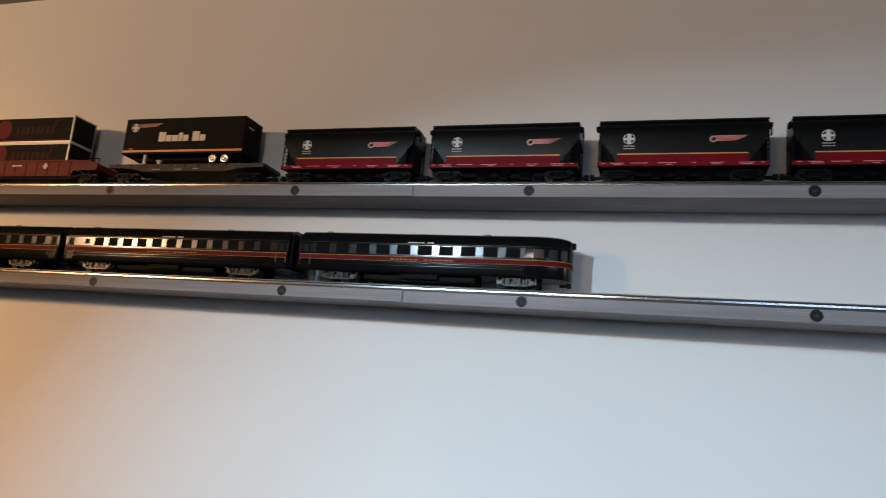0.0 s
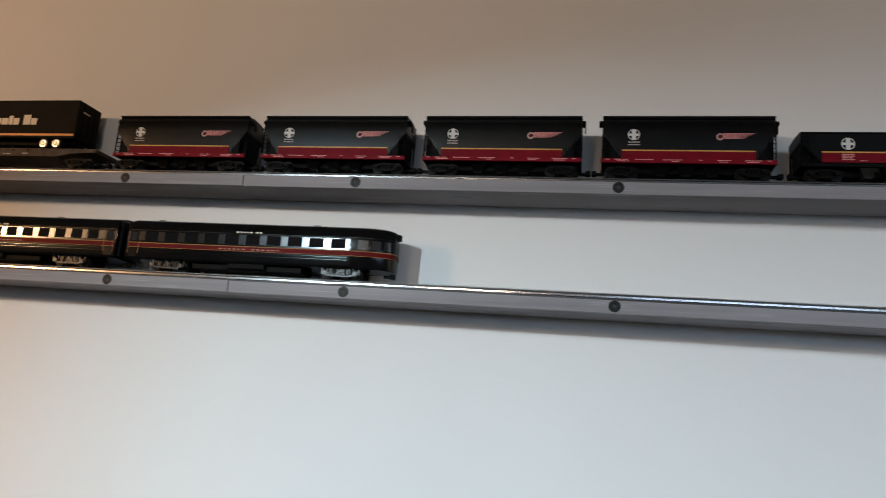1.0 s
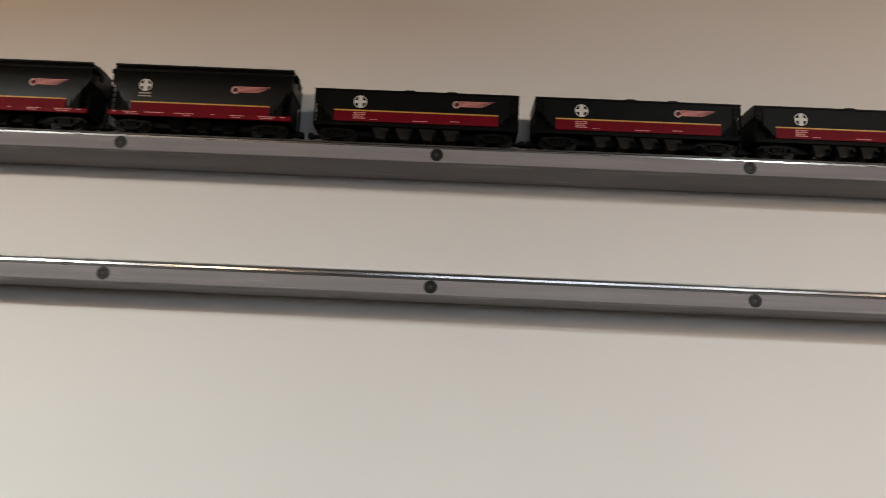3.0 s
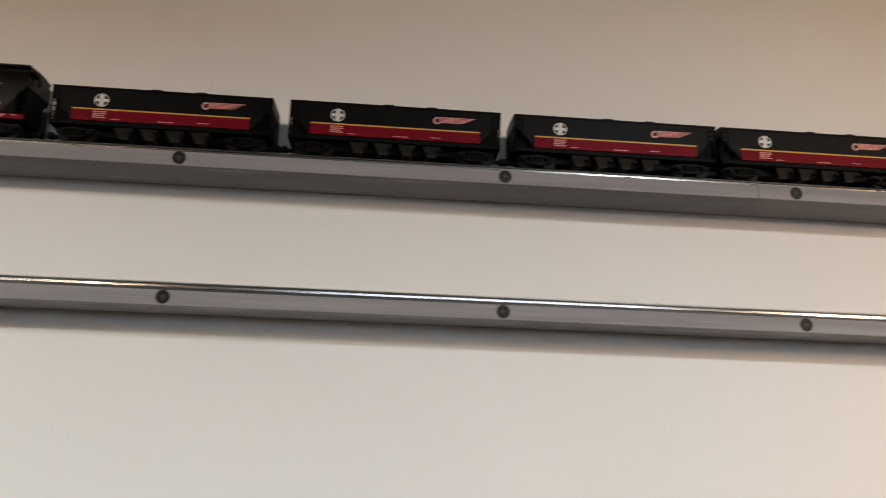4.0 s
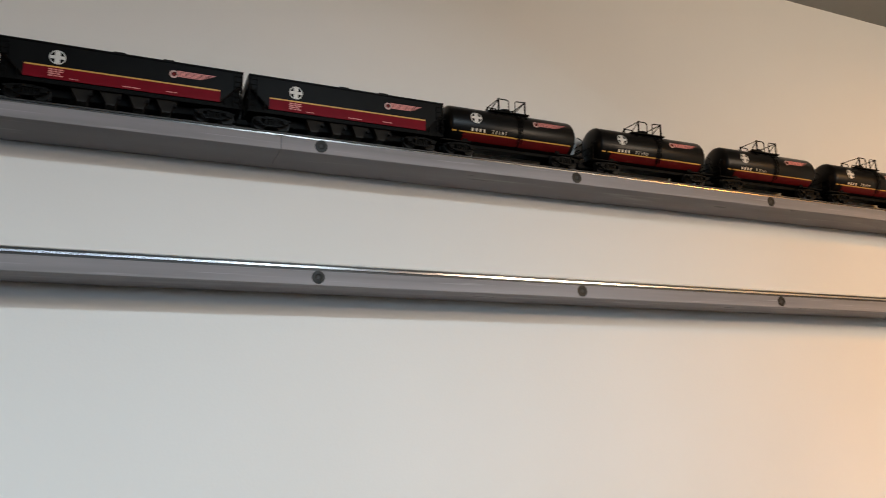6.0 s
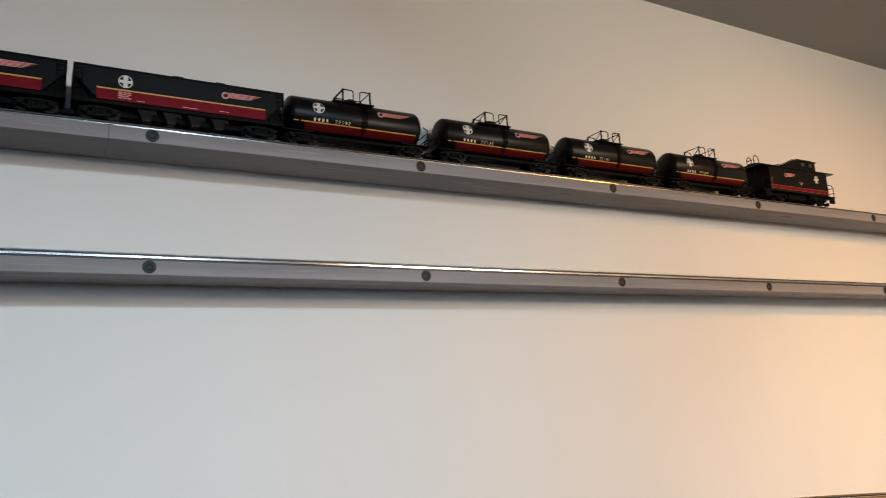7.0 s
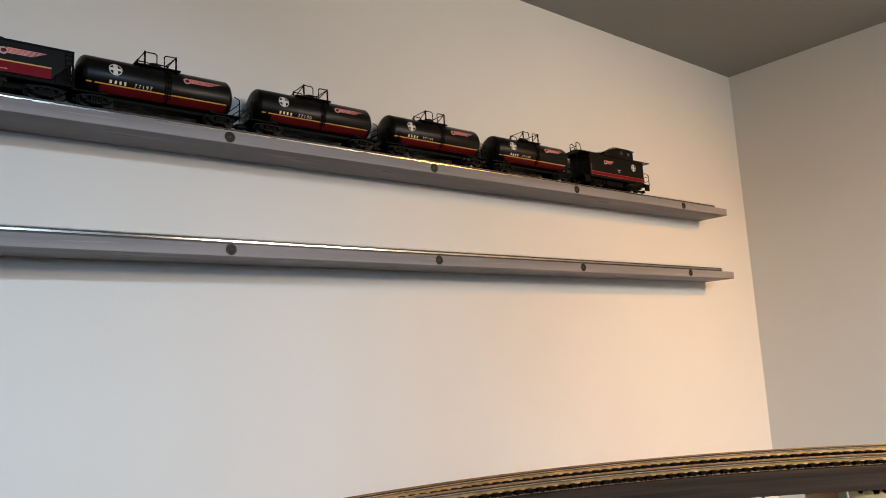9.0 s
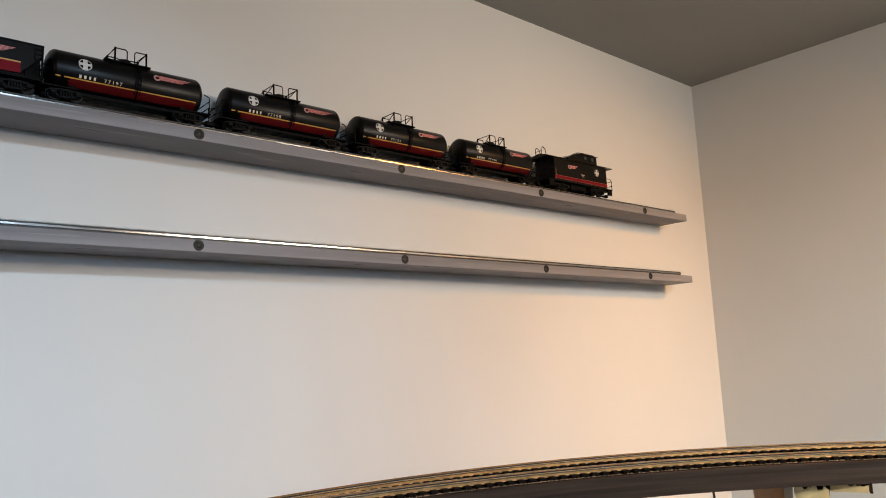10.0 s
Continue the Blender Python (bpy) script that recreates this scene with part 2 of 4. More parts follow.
structure("ceiling", bm, DIMCEIL, "flat grey-white ceiling, painted darker for its dim light")
bm = bmesh.new()
box(bm, -3.32, XR + 0.12, -4.02, WALL + 0.12, -0.1, 0)
structure("floor", bm, CARPET, "dark brown-grey carpeted floor, unseen")

# ---------------------------------------------------------------- shelves and their track
XL, XE, SEAM = -1.05, 4.288, 0.616
STUDS = (-0.806, -0.4, 0.004, 0.3975, 0.8095, 1.216, 1.637, 2.051, 2.445, 2.846, 3.249, 3.657, 4.077)   # screws along a shelf


def wall_shelf(z):
    s = thing("wall_shelf", "long narrow grey-painted wooden wall shelf with screws along its edge", "shelf", "train shelves on the wall")
    s.location = (0, 0, z)
    runs = [(XL, SEAM - 0.0006, 0.0008), (SEAM + 0.0006, XE, 0.0)]
    if z == Z0:
        runs = [(XL, SEAM - 0.0006, 0.0008), (SEAM + 0.0006, 2.3918, 0.0), (2.39195, XE, 0.0002)]
    for x0, x1, dz in runs:
        bm = bmesh.new()
        box(bm, x0, x1, 0.0, WALL - 0.001, -0.0105 + dz, 0.0085 + dz, 0.0010)
        part("board", bm, SHELFPAINT, s)
    first = None
    for k, x in enumerate(STUDS):
        if first is None:
            bm = bmesh.new()
            prof = ((0.0086, 0.0012), (0.0086, 0.0), (0.0082, -0.0005), (0.0045, -0.0006), (0.0035, 0.0), (0.0002, 0.0001))
            rings = [[(r * math.cos(2 * math.pi * i / 20), y, r * math.sin(2 * math.pi * i / 20)) for i in range(20)] for r, y in prof]
            loft(bm, rings, caps=False)
            first = part("screw", bm, SCREW, s, "dark countersunk steel screw head", smooth=True)
            first.location = (x, -0.0002, 0)
            bm = bmesh.new()
            for a in range(3):
                c, sn = math.cos(a * math.pi / 3), math.sin(a * math.pi / 3)
                w, l = 0.0008, 0.0030
                vs = [bm.verts.new((c * u - sn * v, -0.0001 - 0.0001 * a, sn * u + c * v)) for u, v in ((-l, -w), (l, -w), (l, w), (-l, w))]
                bm.faces.new(vs)
            socket = part("socket", bm, RECESS, first)
        else:
            o = twin(first, s, pose(x, -0.0002, 0, 0, 17 * k, 0))
            twin(socket, o, Matrix())
    return s


def shelf_track(z, x0, x1):
    t = thing("toy_track", "straight three-rail toy train track with shiny steel rails", "train track", "tracks on the shelves")
    t.location = (0, YC, z + 0.0087)
    h = RAIL - 0.0087
    for y in (-0.0159, 0.0, 0.0159):
        # dark strip that draws the shadow gap between rail and board
        gap_shade = [(-0.0016, 0.0), (0.0016, 0.0), (0.0016, 0.0056), (-0.0016, 0.0056)]
        body = [(-0.0018, 0.0056), (0.0018, 0.0056), (0.0024, 0.0066), (0.0024, 0.0094), (0.0018, 0.0104), (-0.0018, 0.0104), (-0.0024, 0.0094), (-0.0024, 0.0066)]
        web = [(-0.0008, 0.0104), (0.0008, 0.0104), (0.0008, h - 0.0012), (-0.0008, h - 0.0012)]
        head = [(0.0014 * math.cos(q * math.pi / 10), h - 0.0013 + 0.0013 * math.sin(q * math.pi / 10)) for q in range(11)]
        a = x0
        while a < x1 - 0.01:
            b = min(a + 0.889, x1)
            rail = None
            for name, sec, material in (("rail", body, STEEL), ("rail_gap_shade", gap_shade, TIE), ("rail_web", web, TIE), ("rail_head", head, RAILHEAD)):
                bm = bmesh.new()
                loft(bm, [[(x, y + u, v) for u, v in sec] for x in (a, b - 0.0007)])
                piece = part(name, bm, material, rail or t, smooth=name == "rail_head")
                rail = rail or piece
            a = b
    bm = bmesh.new()
    box(bm, -0.006, 0.006, -0.0335, 0.0335, 0, 0.0030, 0.0006)
    tie = part("tie", bm, TIE, t)
    x = x0 + 0.06
    tie.location = (x, 0, 0)
    while x + 0.177 < x1:
        x += 0.177
        twin(tie, t, pose(x, 0, 0))
    return t


for z in (Z0, ZL):
    wall_shelf(z)
    shelf_track(z, XL + 0.02, 4.268)

# ---------------------------------------------------------------- parts that all the cars share


def flat(y):
    return lambda u, v: (u, y, v)


def quads(bm, fn, *polys):
    for p in polys:
        bm.faces.new([bm.verts.new(fn(u, v)) for u, v in p])


def round_emblem(parent, fn, x, z, r):
    """White ring with a white cross in it."""
    bm = bmesh.new()
    n = 24
    for i in range(n):
        a, b = 2 * math.pi * i / n, 2 * math.pi * (i + 1) / n
        quads(bm, fn, [(x + k * math.cos(c), z + k * math.sin(c)) for k, c in ((r, a), (r, b), (r * 0.88, b), (r * 0.88, a))])
    w, e, k = r * 0.33, r * 0.85, r * 0.22
    quads(bm, fn, [(x - w, z - e), (x + w, z - e), (x + w, z - k), (x - w, z - k)], [(x - w, z - k), (x + w, z - k), (x + w, z + k), (x - w, z + k)],
          [(x - w, z + k), (x + w, z + k), (x + w, z + e), (x - w, z + e)], [(x - e, z - k), (x - w, z - k), (x - w, z + k), (x - e, z + k)], [(x + w, z - k), (x + e, z - k), (x + e, z + k), (x + w, z + k)])
    part("round_emblem", bm, WHITE, parent, "white ring with a cross")


def wing_emblem(parent, fn, x, z, length, h):
    """Long tapering pink wing with a round dark-red end."""
    bm = bmesh.new()
    x0, x1 = x + 0.20 * length, x + length
    n = 5
    for k in range(n):
        zt, zb = z + h * (0.5 - k / n), z + h * (0.5 - (k + 0.78) / n)
        tip = x1 - (k / n) * 0.30 * length
        xm = x0 + (tip - x0) * 0.5
        quads(bm, fn, [(x0, zb), (xm, zb), (xm, zt), (x0, zt)], [(xm, zb), (tip - 0.004, zb + 0.0004), (tip, zt), (xm, zt)])
    part("wing_emblem", bm, PINK, parent, "pink wing mark")
    bm = bmesh.new()
    r, cx, cz, m = h * 0.62, x + 0.13 * length, z - h * 0.12, 16
    for i in range(m):
        a, b = 2 * math.pi * i / m, 2 * math.pi * (i + 1) / m
        k = 0.55 if 0.9 < a < 5.6 else 0.75
        quads(bm, fn, [(cx + q * math.cos(c), cz + q * math.sin(c)) for q, c in ((r, a), (r, b), (r * k, b), (r * k, a))])
    part("wing_root", bm, PALEPINK, parent)
    bm = bmesh.new()
    bm.faces.new([bm.verts.new(fn(cx + r * 0.5 * math.cos(2 * math.pi * i / 12), cz + r * 0.5 * math.sin(2 * math.pi * i / 12))) for i in range(12)])
    part("wing_disc", bm, PRINTRED, parent)


def print_bars(parent, fn, x, z, widths, h, material, gap=0.0012, name="lettering"):
    """A line of print as plain bars."""
    bm = bmesh.new()
    for w in widths:
        if w > 0:
            quads(bm, fn, [(x, z), (x + w, z), (x + w, z + h), (x, z + h)])
        x += abs(w) + gap
    part(name, bm, material, parent)


def stripe(parent, name, fn, x0, x1, z0, z1, material, label="", n=1):
    bm = bmesh.new()
    for i in range(n):
        a, b = z0 + (z1 - z0) * i / n, z0 + (z1 - z0) * (i + 1) / n
        quads(bm, fn, [(x0, a), (x1, a), (x1, b), (x0, b)])
    part(name, bm, material, parent, label)


def truck(parent, x, length=0.048, material=None, h=0.0155, y=0.0235, heavy=False):
    """Two-axle bogie: side frames with journals and springs, four wheels."""
    material = material or TRUCK
    bm = bmesh.new()
    a = length / 2
    for s in (-1, 1):
        y0, y1 = s * y, s * (y + 0.0035)
        lo, hi = min(y0, y1), max(y0, y1)
        if heavy:
            plate(bm, [(-a, h - 0.0012), (-a, h - 0.0040), (-a * 0.88, h - 0.0046), (-a * 0.80, h - 0.0026), (-a * 0.30, h - 0.0026), (-a * 0.24, h - 0.0050), (a * 0.24, h - 0.0050), (a * 0.30, h - 0.0026), (a * 0.80, h - 0.0026), (a * 0.88, h - 0.0046), (a, h - 0.0040), (a, h - 0.0012), (a * 0.94, h), (-a * 0.94, h)], y0, y1)
            plate(bm, [(-a * 0.74, 0.0072), (-a * 0.56, 0.0046), (-a * 0.40, 0.0034), (a * 0.40, 0.0034), (a * 0.56, 0.0046), (a * 0.74, 0.0072), (a * 0.74, 0.0094), (a * 0.52, 0.0066), (a * 0.38, 0.0052), (-a * 0.38, 0.0052), (-a * 0.52, 0.0066), (-a * 0.74, 0.0094)], s * (y + 0.0012), s * (y + 0.0044))
            for k in (-0.66, 0.66):
                for e in (-0.0056, 0.0040):
                    plate(bm, [(a * k + e, h - 0.0024), (a * k + e + 0.0002, 0.0062), (a * k + e + 0.0014, 0.0062), (a * k + e + 0.0016, h - 0.0024)], y0, y1)
                disc_y(bm, a * k, min(y0, s * (y + 0.0056)), max(y0, s * (y + 0.0056)), 0.0088, 0.0036, 10)
            for k in (-0.40, -0.30, 0.30, 0.40):
                for q in range(4):
                    disc_y(bm, a * k, lo, hi + 0.0006 * (s > 0), 0.0064 + 0.0024 * q, 0.0013, 6)
                rod(bm, (a * k, s * (y + 0.0022), 0.0055), (a * k, s * (y + 0.0022), h - 0.003), 0.0010)
            for q in range(3):
                box(bm, -0.0085 + 0.0016 * q, 0.0085 - 0.0016 * q, lo, hi, 0.0062 + 0.0022 * q, 0.0076 + 0.0022 * q)
            box(bm, -0.0020, 0.0020, lo, hi, 0.0056, h - 0.003, 0.0004)
        else:
            plate(bm, [(-a, 0.0098), (-a * 0.62, 0.0108), (-a * 0.34, h - 0.0035), (a * 0.34, h - 0.0035), (a * 0.62, 0.0108), (a, 0.0098), (a, 0.0122), (a * 0.60, h - 0.0018), (a * 0.30, h - 0.0004), (-a * 0.30, h - 0.0004), (-a * 0.60, h - 0.0018), (-a, 0.0122)], y0, y1)
            plate(bm, [(-a * 0.86, 0.0064), (-a * 0.34, 0.0022), (a * 0.34, 0.0022), (a * 0.86, 0.0064), (a * 0.86, 0.0086), (a * 0.32, 0.0044), (-a * 0.32, 0.0044), (-a * 0.86, 0.0086)], y0, y1)
            for k in (-0.72, 0.72):
                box(bm, a * k - 0.0040, a * k + 0.0040, lo - 0.002 * (s < 0), hi + 0.002 * (s > 0), 0.0058, 0.0112, 0.0008)
            for k in (-0.30, 0.30):
                box(bm, a * k - 0.0011, a * k + 0.0011, lo, hi, 0.0035, h - 0.002)
            for k in (-0.0036, 0.0, 0.0036):
                rod(bm, (k, s * (y + 0.0022), 0.0036), (k, s * (y + 0.0022), 0.0112), 0.0014)
    box(bm, -0.007, 0.007, -y, y, 0.006, h, 0.001)
    t = part("truck", bm, material, parent)
    t.location = (x, 0, 0)
    for k in (-0.62, 0.62):
        for s in (-1, 1):
            bm = bmesh.new()
            disc_y(bm, a * k, s * 0.0145, s * 0.0185, 0.0088, 0.0090, 16)
            disc_y(bm, a * k, s * 0.0125, s * 0.0145, 0.0088, 0.0105, 16)
            part("wheel", bm, WHEEL, t, smooth=True)
    return t


def coupler(parent, x, s):
    bm = bmesh.new()
    box(bm, min(x, x + s * 0.014), max(x, x + s * 0.014), -0.003, 0.003, 0.0085, 0.0125, 0.0006)
    box(bm, min(x + s * 0.011, x + s * 0.0185), max(x + s * 0.011, x + s * 0.0185), -0.006, 0.004, 0.0070, 0.0145, 0.001)
    part("coupler", bm, BLACKDULL, parent)


def ladder(parent, x, y, z0, z1, width, rungs, r=0.0006):
    bm = bmesh.new()
    rod(bm, (x, y, z0), (x, y, z1), r)
    rod(bm, (x + width, y, z0), (x + width, y, z1), r)
    for i in range(rungs):
        z = z0 + (z1 - z0) * (i + 0.5) / rungs
        rod(bm, (x, y, z), (x + width, y, z), r)
    part("ladder", bm, BLACKDULL, parent)


# ---------------------------------------------------------------- tall covered hopper
def tall_hopper():
    c = thing("hopper_car", "black covered hopper model car with dark red band and yellow stripe", "toy train car", "freight train cars on the upper shelf")
    L = 0.123

    def section(x):
        d = abs(x)
        zb = 0.026 if d <= 0.094 else 0.040 + (d - 0.094) / (L - 0.094) * 0.026
        def bulge(z):
            """Half width of the slightly rounded side at height z."""
            return 0.0292 + 0.0026 * math.sin(math.pi * min(1.0, (z - 0.020) / 0.082))
        low = [(bulge(z), z) for z in (zb, max(zb + 0.0004, 0.040), max(zb + 0.0008, 0.054), max(zb + 0.0012, 0.068))]
        half = low + [(bulge(0.0815), 0.0815), (0.0300, 0.0838), (0.0300, 0.0862), (0.0272, 0.0885), (0.0262, 0.0930), (0.010, 0.0955)]
        return [(x, -y, z) for y, z in half] + [(x, y, z) for y, z in reversed(half)]
    bm = bmesh.new()
    loft(bm, [section(x) for x in (-L, -L + 0.001, -0.094, -0.0935, 0, 0.0935, 0.094, L - 0.001, L)])
    part("body", bm, BLACK, c, smooth=True)
    for s in (-1, 1):
        bm = bmesh.new()
        box(bm, -L - 0.001, L + 0.001, s * 0.0302 - 0.0014, s * 0.0302 + 0.0014, 0.0838, 0.0852, 0.0004)
        part("eaves_rail", bm, ROOFBLACK, c)
        bm = bmesh.new()
        box(bm, -L, L, s * 0.0284 - 0.0016, s * 0.0284 + 0.0016, 0.0920, 0.0946, 0.0005)
        part("roof_edge", bm, ROOFBLACK, c)
        bm = bmesh.new()
        box(bm, -L - 0.001, L + 0.001, s * 0.0300 - 0.0022, s * 0.0300 + 0.0022, 0.0195, 0.0262, 0.0006)
        part("side_sill", bm, RED, c, "dark red side sill")
        bm = bmesh.new()
        plate(bm, [(-0.094, 0.0262), (0.094, 0.0262), (0.094, 0.0382), (-0.094, 0.0382)], s * 0.0290, s * 0.0318)
        part("red_panel", bm, RED, c, "dark red lower side panel")
        bm = bmesh.new()
        box(bm, -0.094, 0.094, s * 0.0312 - 0.0010, s * 0.0312 + 0.0010, 0.0382, 0.0400)
        part("stripe", bm, YELLOW, c, "thin yellow stripe")
        for k in (-1, 1):
            bm = bmesh.new()
            rim = [(0.0945, 0.0275), (0.0985, 0.0264), (0.1090, 0.0264), (0.1120, 0.0300), (0.1120, 0.0560), (0.1060, 0.0530), (0.0945, 0.0405)]
            plate(bm, [(k * u, v) for u, v in rim], s * 0.0284, s * 0.0300)
            part("gusset", bm, BLACKDULL, c)
    bm = bmesh.new()
    box(bm, -L + 0.003, L - 0.003, -0.007, 0.007, 0.0957, 0.0972)
    part("roof_walk", bm, ROOFBLACK, c)
    # slope-sheet ends with a cage
    for s in (-1, 1):
        bm = bmesh.new()
        for y in (-0.030, 0.030):
            rod(bm, (s * (L - 0.001), y, 0.024), (s * (L - 0.001), y, 0.068), 0.0011)
            rod(bm, (s * 0.100, y, 0.026), (s * 0.100, y, 0.048), 0.0010)
        box(bm, min(s * 0.094, s * L), max(s * 0.094, s * L), -0.028, 0.028, 0.0200, 0.0232)
        box(bm, min(s * 0.098, s * 0.104), max(s * 0.098, s * 0.104), -0.027, 0.027, 0.0232, 0.052)
        part("end_frame", bm, BLACKDULL, c)
        ladder(c, s * (L - 0.006) - 0.005, -0.0312, 0.026, 0.062, 0.010, 5)
        coupler(c, s * (L - 0.004), s)
        truck(c, s * 0.0935, 0.047)
    for s in (-1, 1):
        bm = bmesh.new()
        box(bm, min(s * L, s * (L + 0.0055)), max(s * L, s * (L + 0.0055)), -0.026, -0.012, 0.0818, 0.0880, 0.0008)
        part("end_step", bm, BLACKDULL, c)
    bm = bmesh.new()
    loft(bm, [[(x, -0.012 + 0.006 * math.cos(a * 0.6283), 0.078 + 0.006 * math.sin(a * 0.6283)) for a in range(10)] for x in (L + 0.004, L + 0.0055)])
    part("brake_wheel", bm, BLACKDULL, c)
    for k in (-0.036, 0.0, 0.036):
        bm = bmesh.new()
        loft(bm, [[(k + sx * w, sy * d, z) for sx, sy in ((-1, -1), (1, -1), (1, 1), (-1, 1))] for w, d, z in ((0.006, 0.012, 0.0055), (0.0065, 0.0125, 0.008), (0.018, 0.026, 0.0262))])
        part("hopper_bay", bm, BLACKDULL, c)
    # black plates put in for the shaded void under the end slopes
    for s in (-1, 1):
        bm = bmesh.new()
        plate(bm, [(s * 0.094, 0.0232), (s * (L - 0.002), 0.0232), (s * (L - 0.002), 0.0655), (s * 0.094, 0.0420)], -0.0215, 0.0215)
        part("end_shade_plate", bm, BLACKDULL, c)
    bm = bmesh.new()
    box(bm, -0.092, 0.092, -0.010, 0.022, 0.0100, 0.0260, 0.001)
    part("underframe", bm, BLACKDULL, c)
    f = flat(-0.0321)
    round_emblem(c, f, -0.077, 0.0635, 0.0088)
    print_bars(c, f, -0.0850, 0.0508, (0.004, 0.003, 0.004, 0.003), 0.0022, PRINTGREY, 0.0008)
    print_bars(c, f, -0.0850, 0.0470, (0.006, 0.005, 0.004), 0.0016, PRINTGREY, 0.0008)
    wing_emblem(c, f, 0.038, 0.0622, 0.057, 0.0088)
    g = flat(-0.0325)
    for x, w in ((-0.118, (0.006,)), (-0.104, (0.010, 0.008)), (-0.074, (0.026,)), (-0.034, (0.014, 0.012)), (0.016, (0.005,)), (0.042, (0.010, 0.008)), (0.080, (0.012, 0.010)), (0.110, (0.006,))):
        print_bars(c, g, x, 0.0237, w, 0.0012, PINK, 0.0010, "small_print")
    for x, w in ((-0.100, (0.012, 0.004)), (-0.022, (0.010,)), (0.044, (0.012,)), (0.082, (0.018,))):
        print_bars(c, g, x, 0.0214, w, 0.0011, PINK, 0.0010, "small_print")
    print_bars(c, flat(-0.0321), -0.088, 0.0335, (0.007, 0.005), 0.0015, PRINTRED, 0.001, "small_print")
    return c


# ---------------------------------------------------------------- low hopper
def low_hopper():
    c = thing("hopper_car", "low black hopper model car with dark red panel and yellow stripe", "toy train car", "freight train cars on the upper shelf")
    L = 0.139

    def section(x):
        d = abs(x)
        zb = 0.024 if d <= 0.111 else 0.024 + (d - 0.111) / (L - 0.111) * 0.030
        return [(x, y, z) for y, z in ((-0.0302, zb), (-0.0310, zb + 0.002), (-0.0310, 0.0670), (-0.0322, 0.0675), (-0.0322, 0.0695), (-0.024, 0.0705), (-0.010, 0.0712),
                                       (0.010, 0.0712), (0.024, 0.0705), (0.0322, 0.0695), (0.0322, 0.0675), (0.0310, 0.0670), (0.0310, zb + 0.002), (0.0302, zb))]
    bm = bmesh.new()
    loft(bm, [section(x) for x in (-L, -0.111, 0.111, L)])
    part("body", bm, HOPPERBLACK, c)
    for k in (-0.010, 0.047):
        bm = bmesh.new()
        plate(bm, [(k - 0.008, 0.0694), (k + 0.008, 0.0694), (k + 0.006, 0.0711), (k - 0.006, 0.0711)], -0.0315, -0.0220)
        part("rim_clip", bm, ROOFBLACK, c)
    for s in (-1, 1):
        bm = bmesh.new()
        plate(bm, [(-0.111, 0.0240), (0.111, 0.0240), (0.111, 0.0385), (-0.111, 0.0385)], s * 0.0305, s * 0.0318)
        part("red_panel", bm, RED, c, "dark red side panel")
        bm = bmesh.new()
        box(bm, -0.111, 0.111, s * 0.0312 - 0.0008, s * 0.0312 + 0.0008, 0.0385, 0.0403)
        part("stripe", bm, YELLOW, c, "thin yellow stripe")
        bm = bmesh.new()
        box(bm, -L, L, s * 0.0285 - 0.0015, s * 0.0285 + 0.0015, 0.0185, 0.0235)
        part("side_sill", bm, BLACKDULL, c)
        bm = bmesh.new()
        for y in (-0.0305, 0.0305):
            rod(bm, (s * (L - 0.0015), y, 0.020), (s * (L - 0.0015), y, 0.069), 0.0013)
            rod(bm, (s * 0.117, y, 0.022), (s * 0.117, y, 0.034), 0.0010)
        box(bm, min(s * 0.111, s * L), max(s * 0.111, s * L), -0.028, 0.028, 0.0185, 0.0212)
        box(bm, min(s * 0.114, s * 0.119), max(s * 0.114, s * 0.119), -0.026, 0.026, 0.021, 0.048)
        part("end_frame", bm, BLACKDULL, c)
        ladder(c, s * (L - 0.006) - 0.005, -0.0318, 0.022, 0.066, 0.010, 6)
        coupler(c, s * (L - 0.008), s)
        truck(c, s * 0.106, 0.049)
    for k in (-0.048, -0.016, 0.016, 0.048):
        bm = bmesh.new()
        loft(bm, [[(k + sx * w, sy * d, z) for sx, sy in ((-1, -1), (1, -1), (1, 1), (-1, 1))] for w, d, z in ((0.005, 0.020, 0.0050), (0.0055, 0.0205, 0.007), (0.0155, 0.0285, 0.0240))])
        part("hopper_bay", bm, CHUTE, c, "grey-black discharge chute")
        bm = bmesh.new()
        disc_y(bm, k + 0.010, -0.029, -0.024, 0.0125, 0.0022, 8)
        part("gate_wheel", bm, TRUCK, c)
    # black plates that stand for the dark void below each slope sheet
    for s in (-1, 1):
        bm = bmesh.new()
        plate(bm, [(s * 0.111, 0.0212), (s * (L - 0.002), 0.0212), (s * (L - 0.002), 0.0545), (s * 0.111, 0.0260)], -0.0215, 0.0215)
        part("end_shade_plate", bm, BLACKDULL, c)
    bm = bmesh.new()
    box(bm, -0.108, 0.108, -0.012, 0.022, 0.0090, 0.0240, 0.001)
    part("underframe", bm, BLACKDULL, c)
    f = flat(-0.0314)
    round_emblem(c, f, -0.0765, 0.0520, 0.0090)
    wing_emblem(c, f, 0.046, 0.0540, 0.060, 0.0085)
    g = flat(-0.0321)
    for i in range(4):
        print_bars(c, g, -0.0850, 0.0352 - 0.0026 * i, (0.005, 0.004, 0.005) if i != 2 else (0.008, 0.004), 0.0016, PINK, 0.0010, "small_print")
    print_bars(c, g, -0.062, 0.0262, (0.006, 0.003), 0.0010, PINK, 0.001, "small_print")
    print_bars(c, g, -0.004, 0.0262, (0.010, 0.009), 0.0012, PINK, 0.001, "small_print")
    print_bars(c, g, 0.046, 0.0275, (0.008, 0.004), 0.0012, PINK, 0.001, "small_print")
    return c


# ---------------------------------------------------------------- tank car
TR, TZ = 0.0298, 0.0500


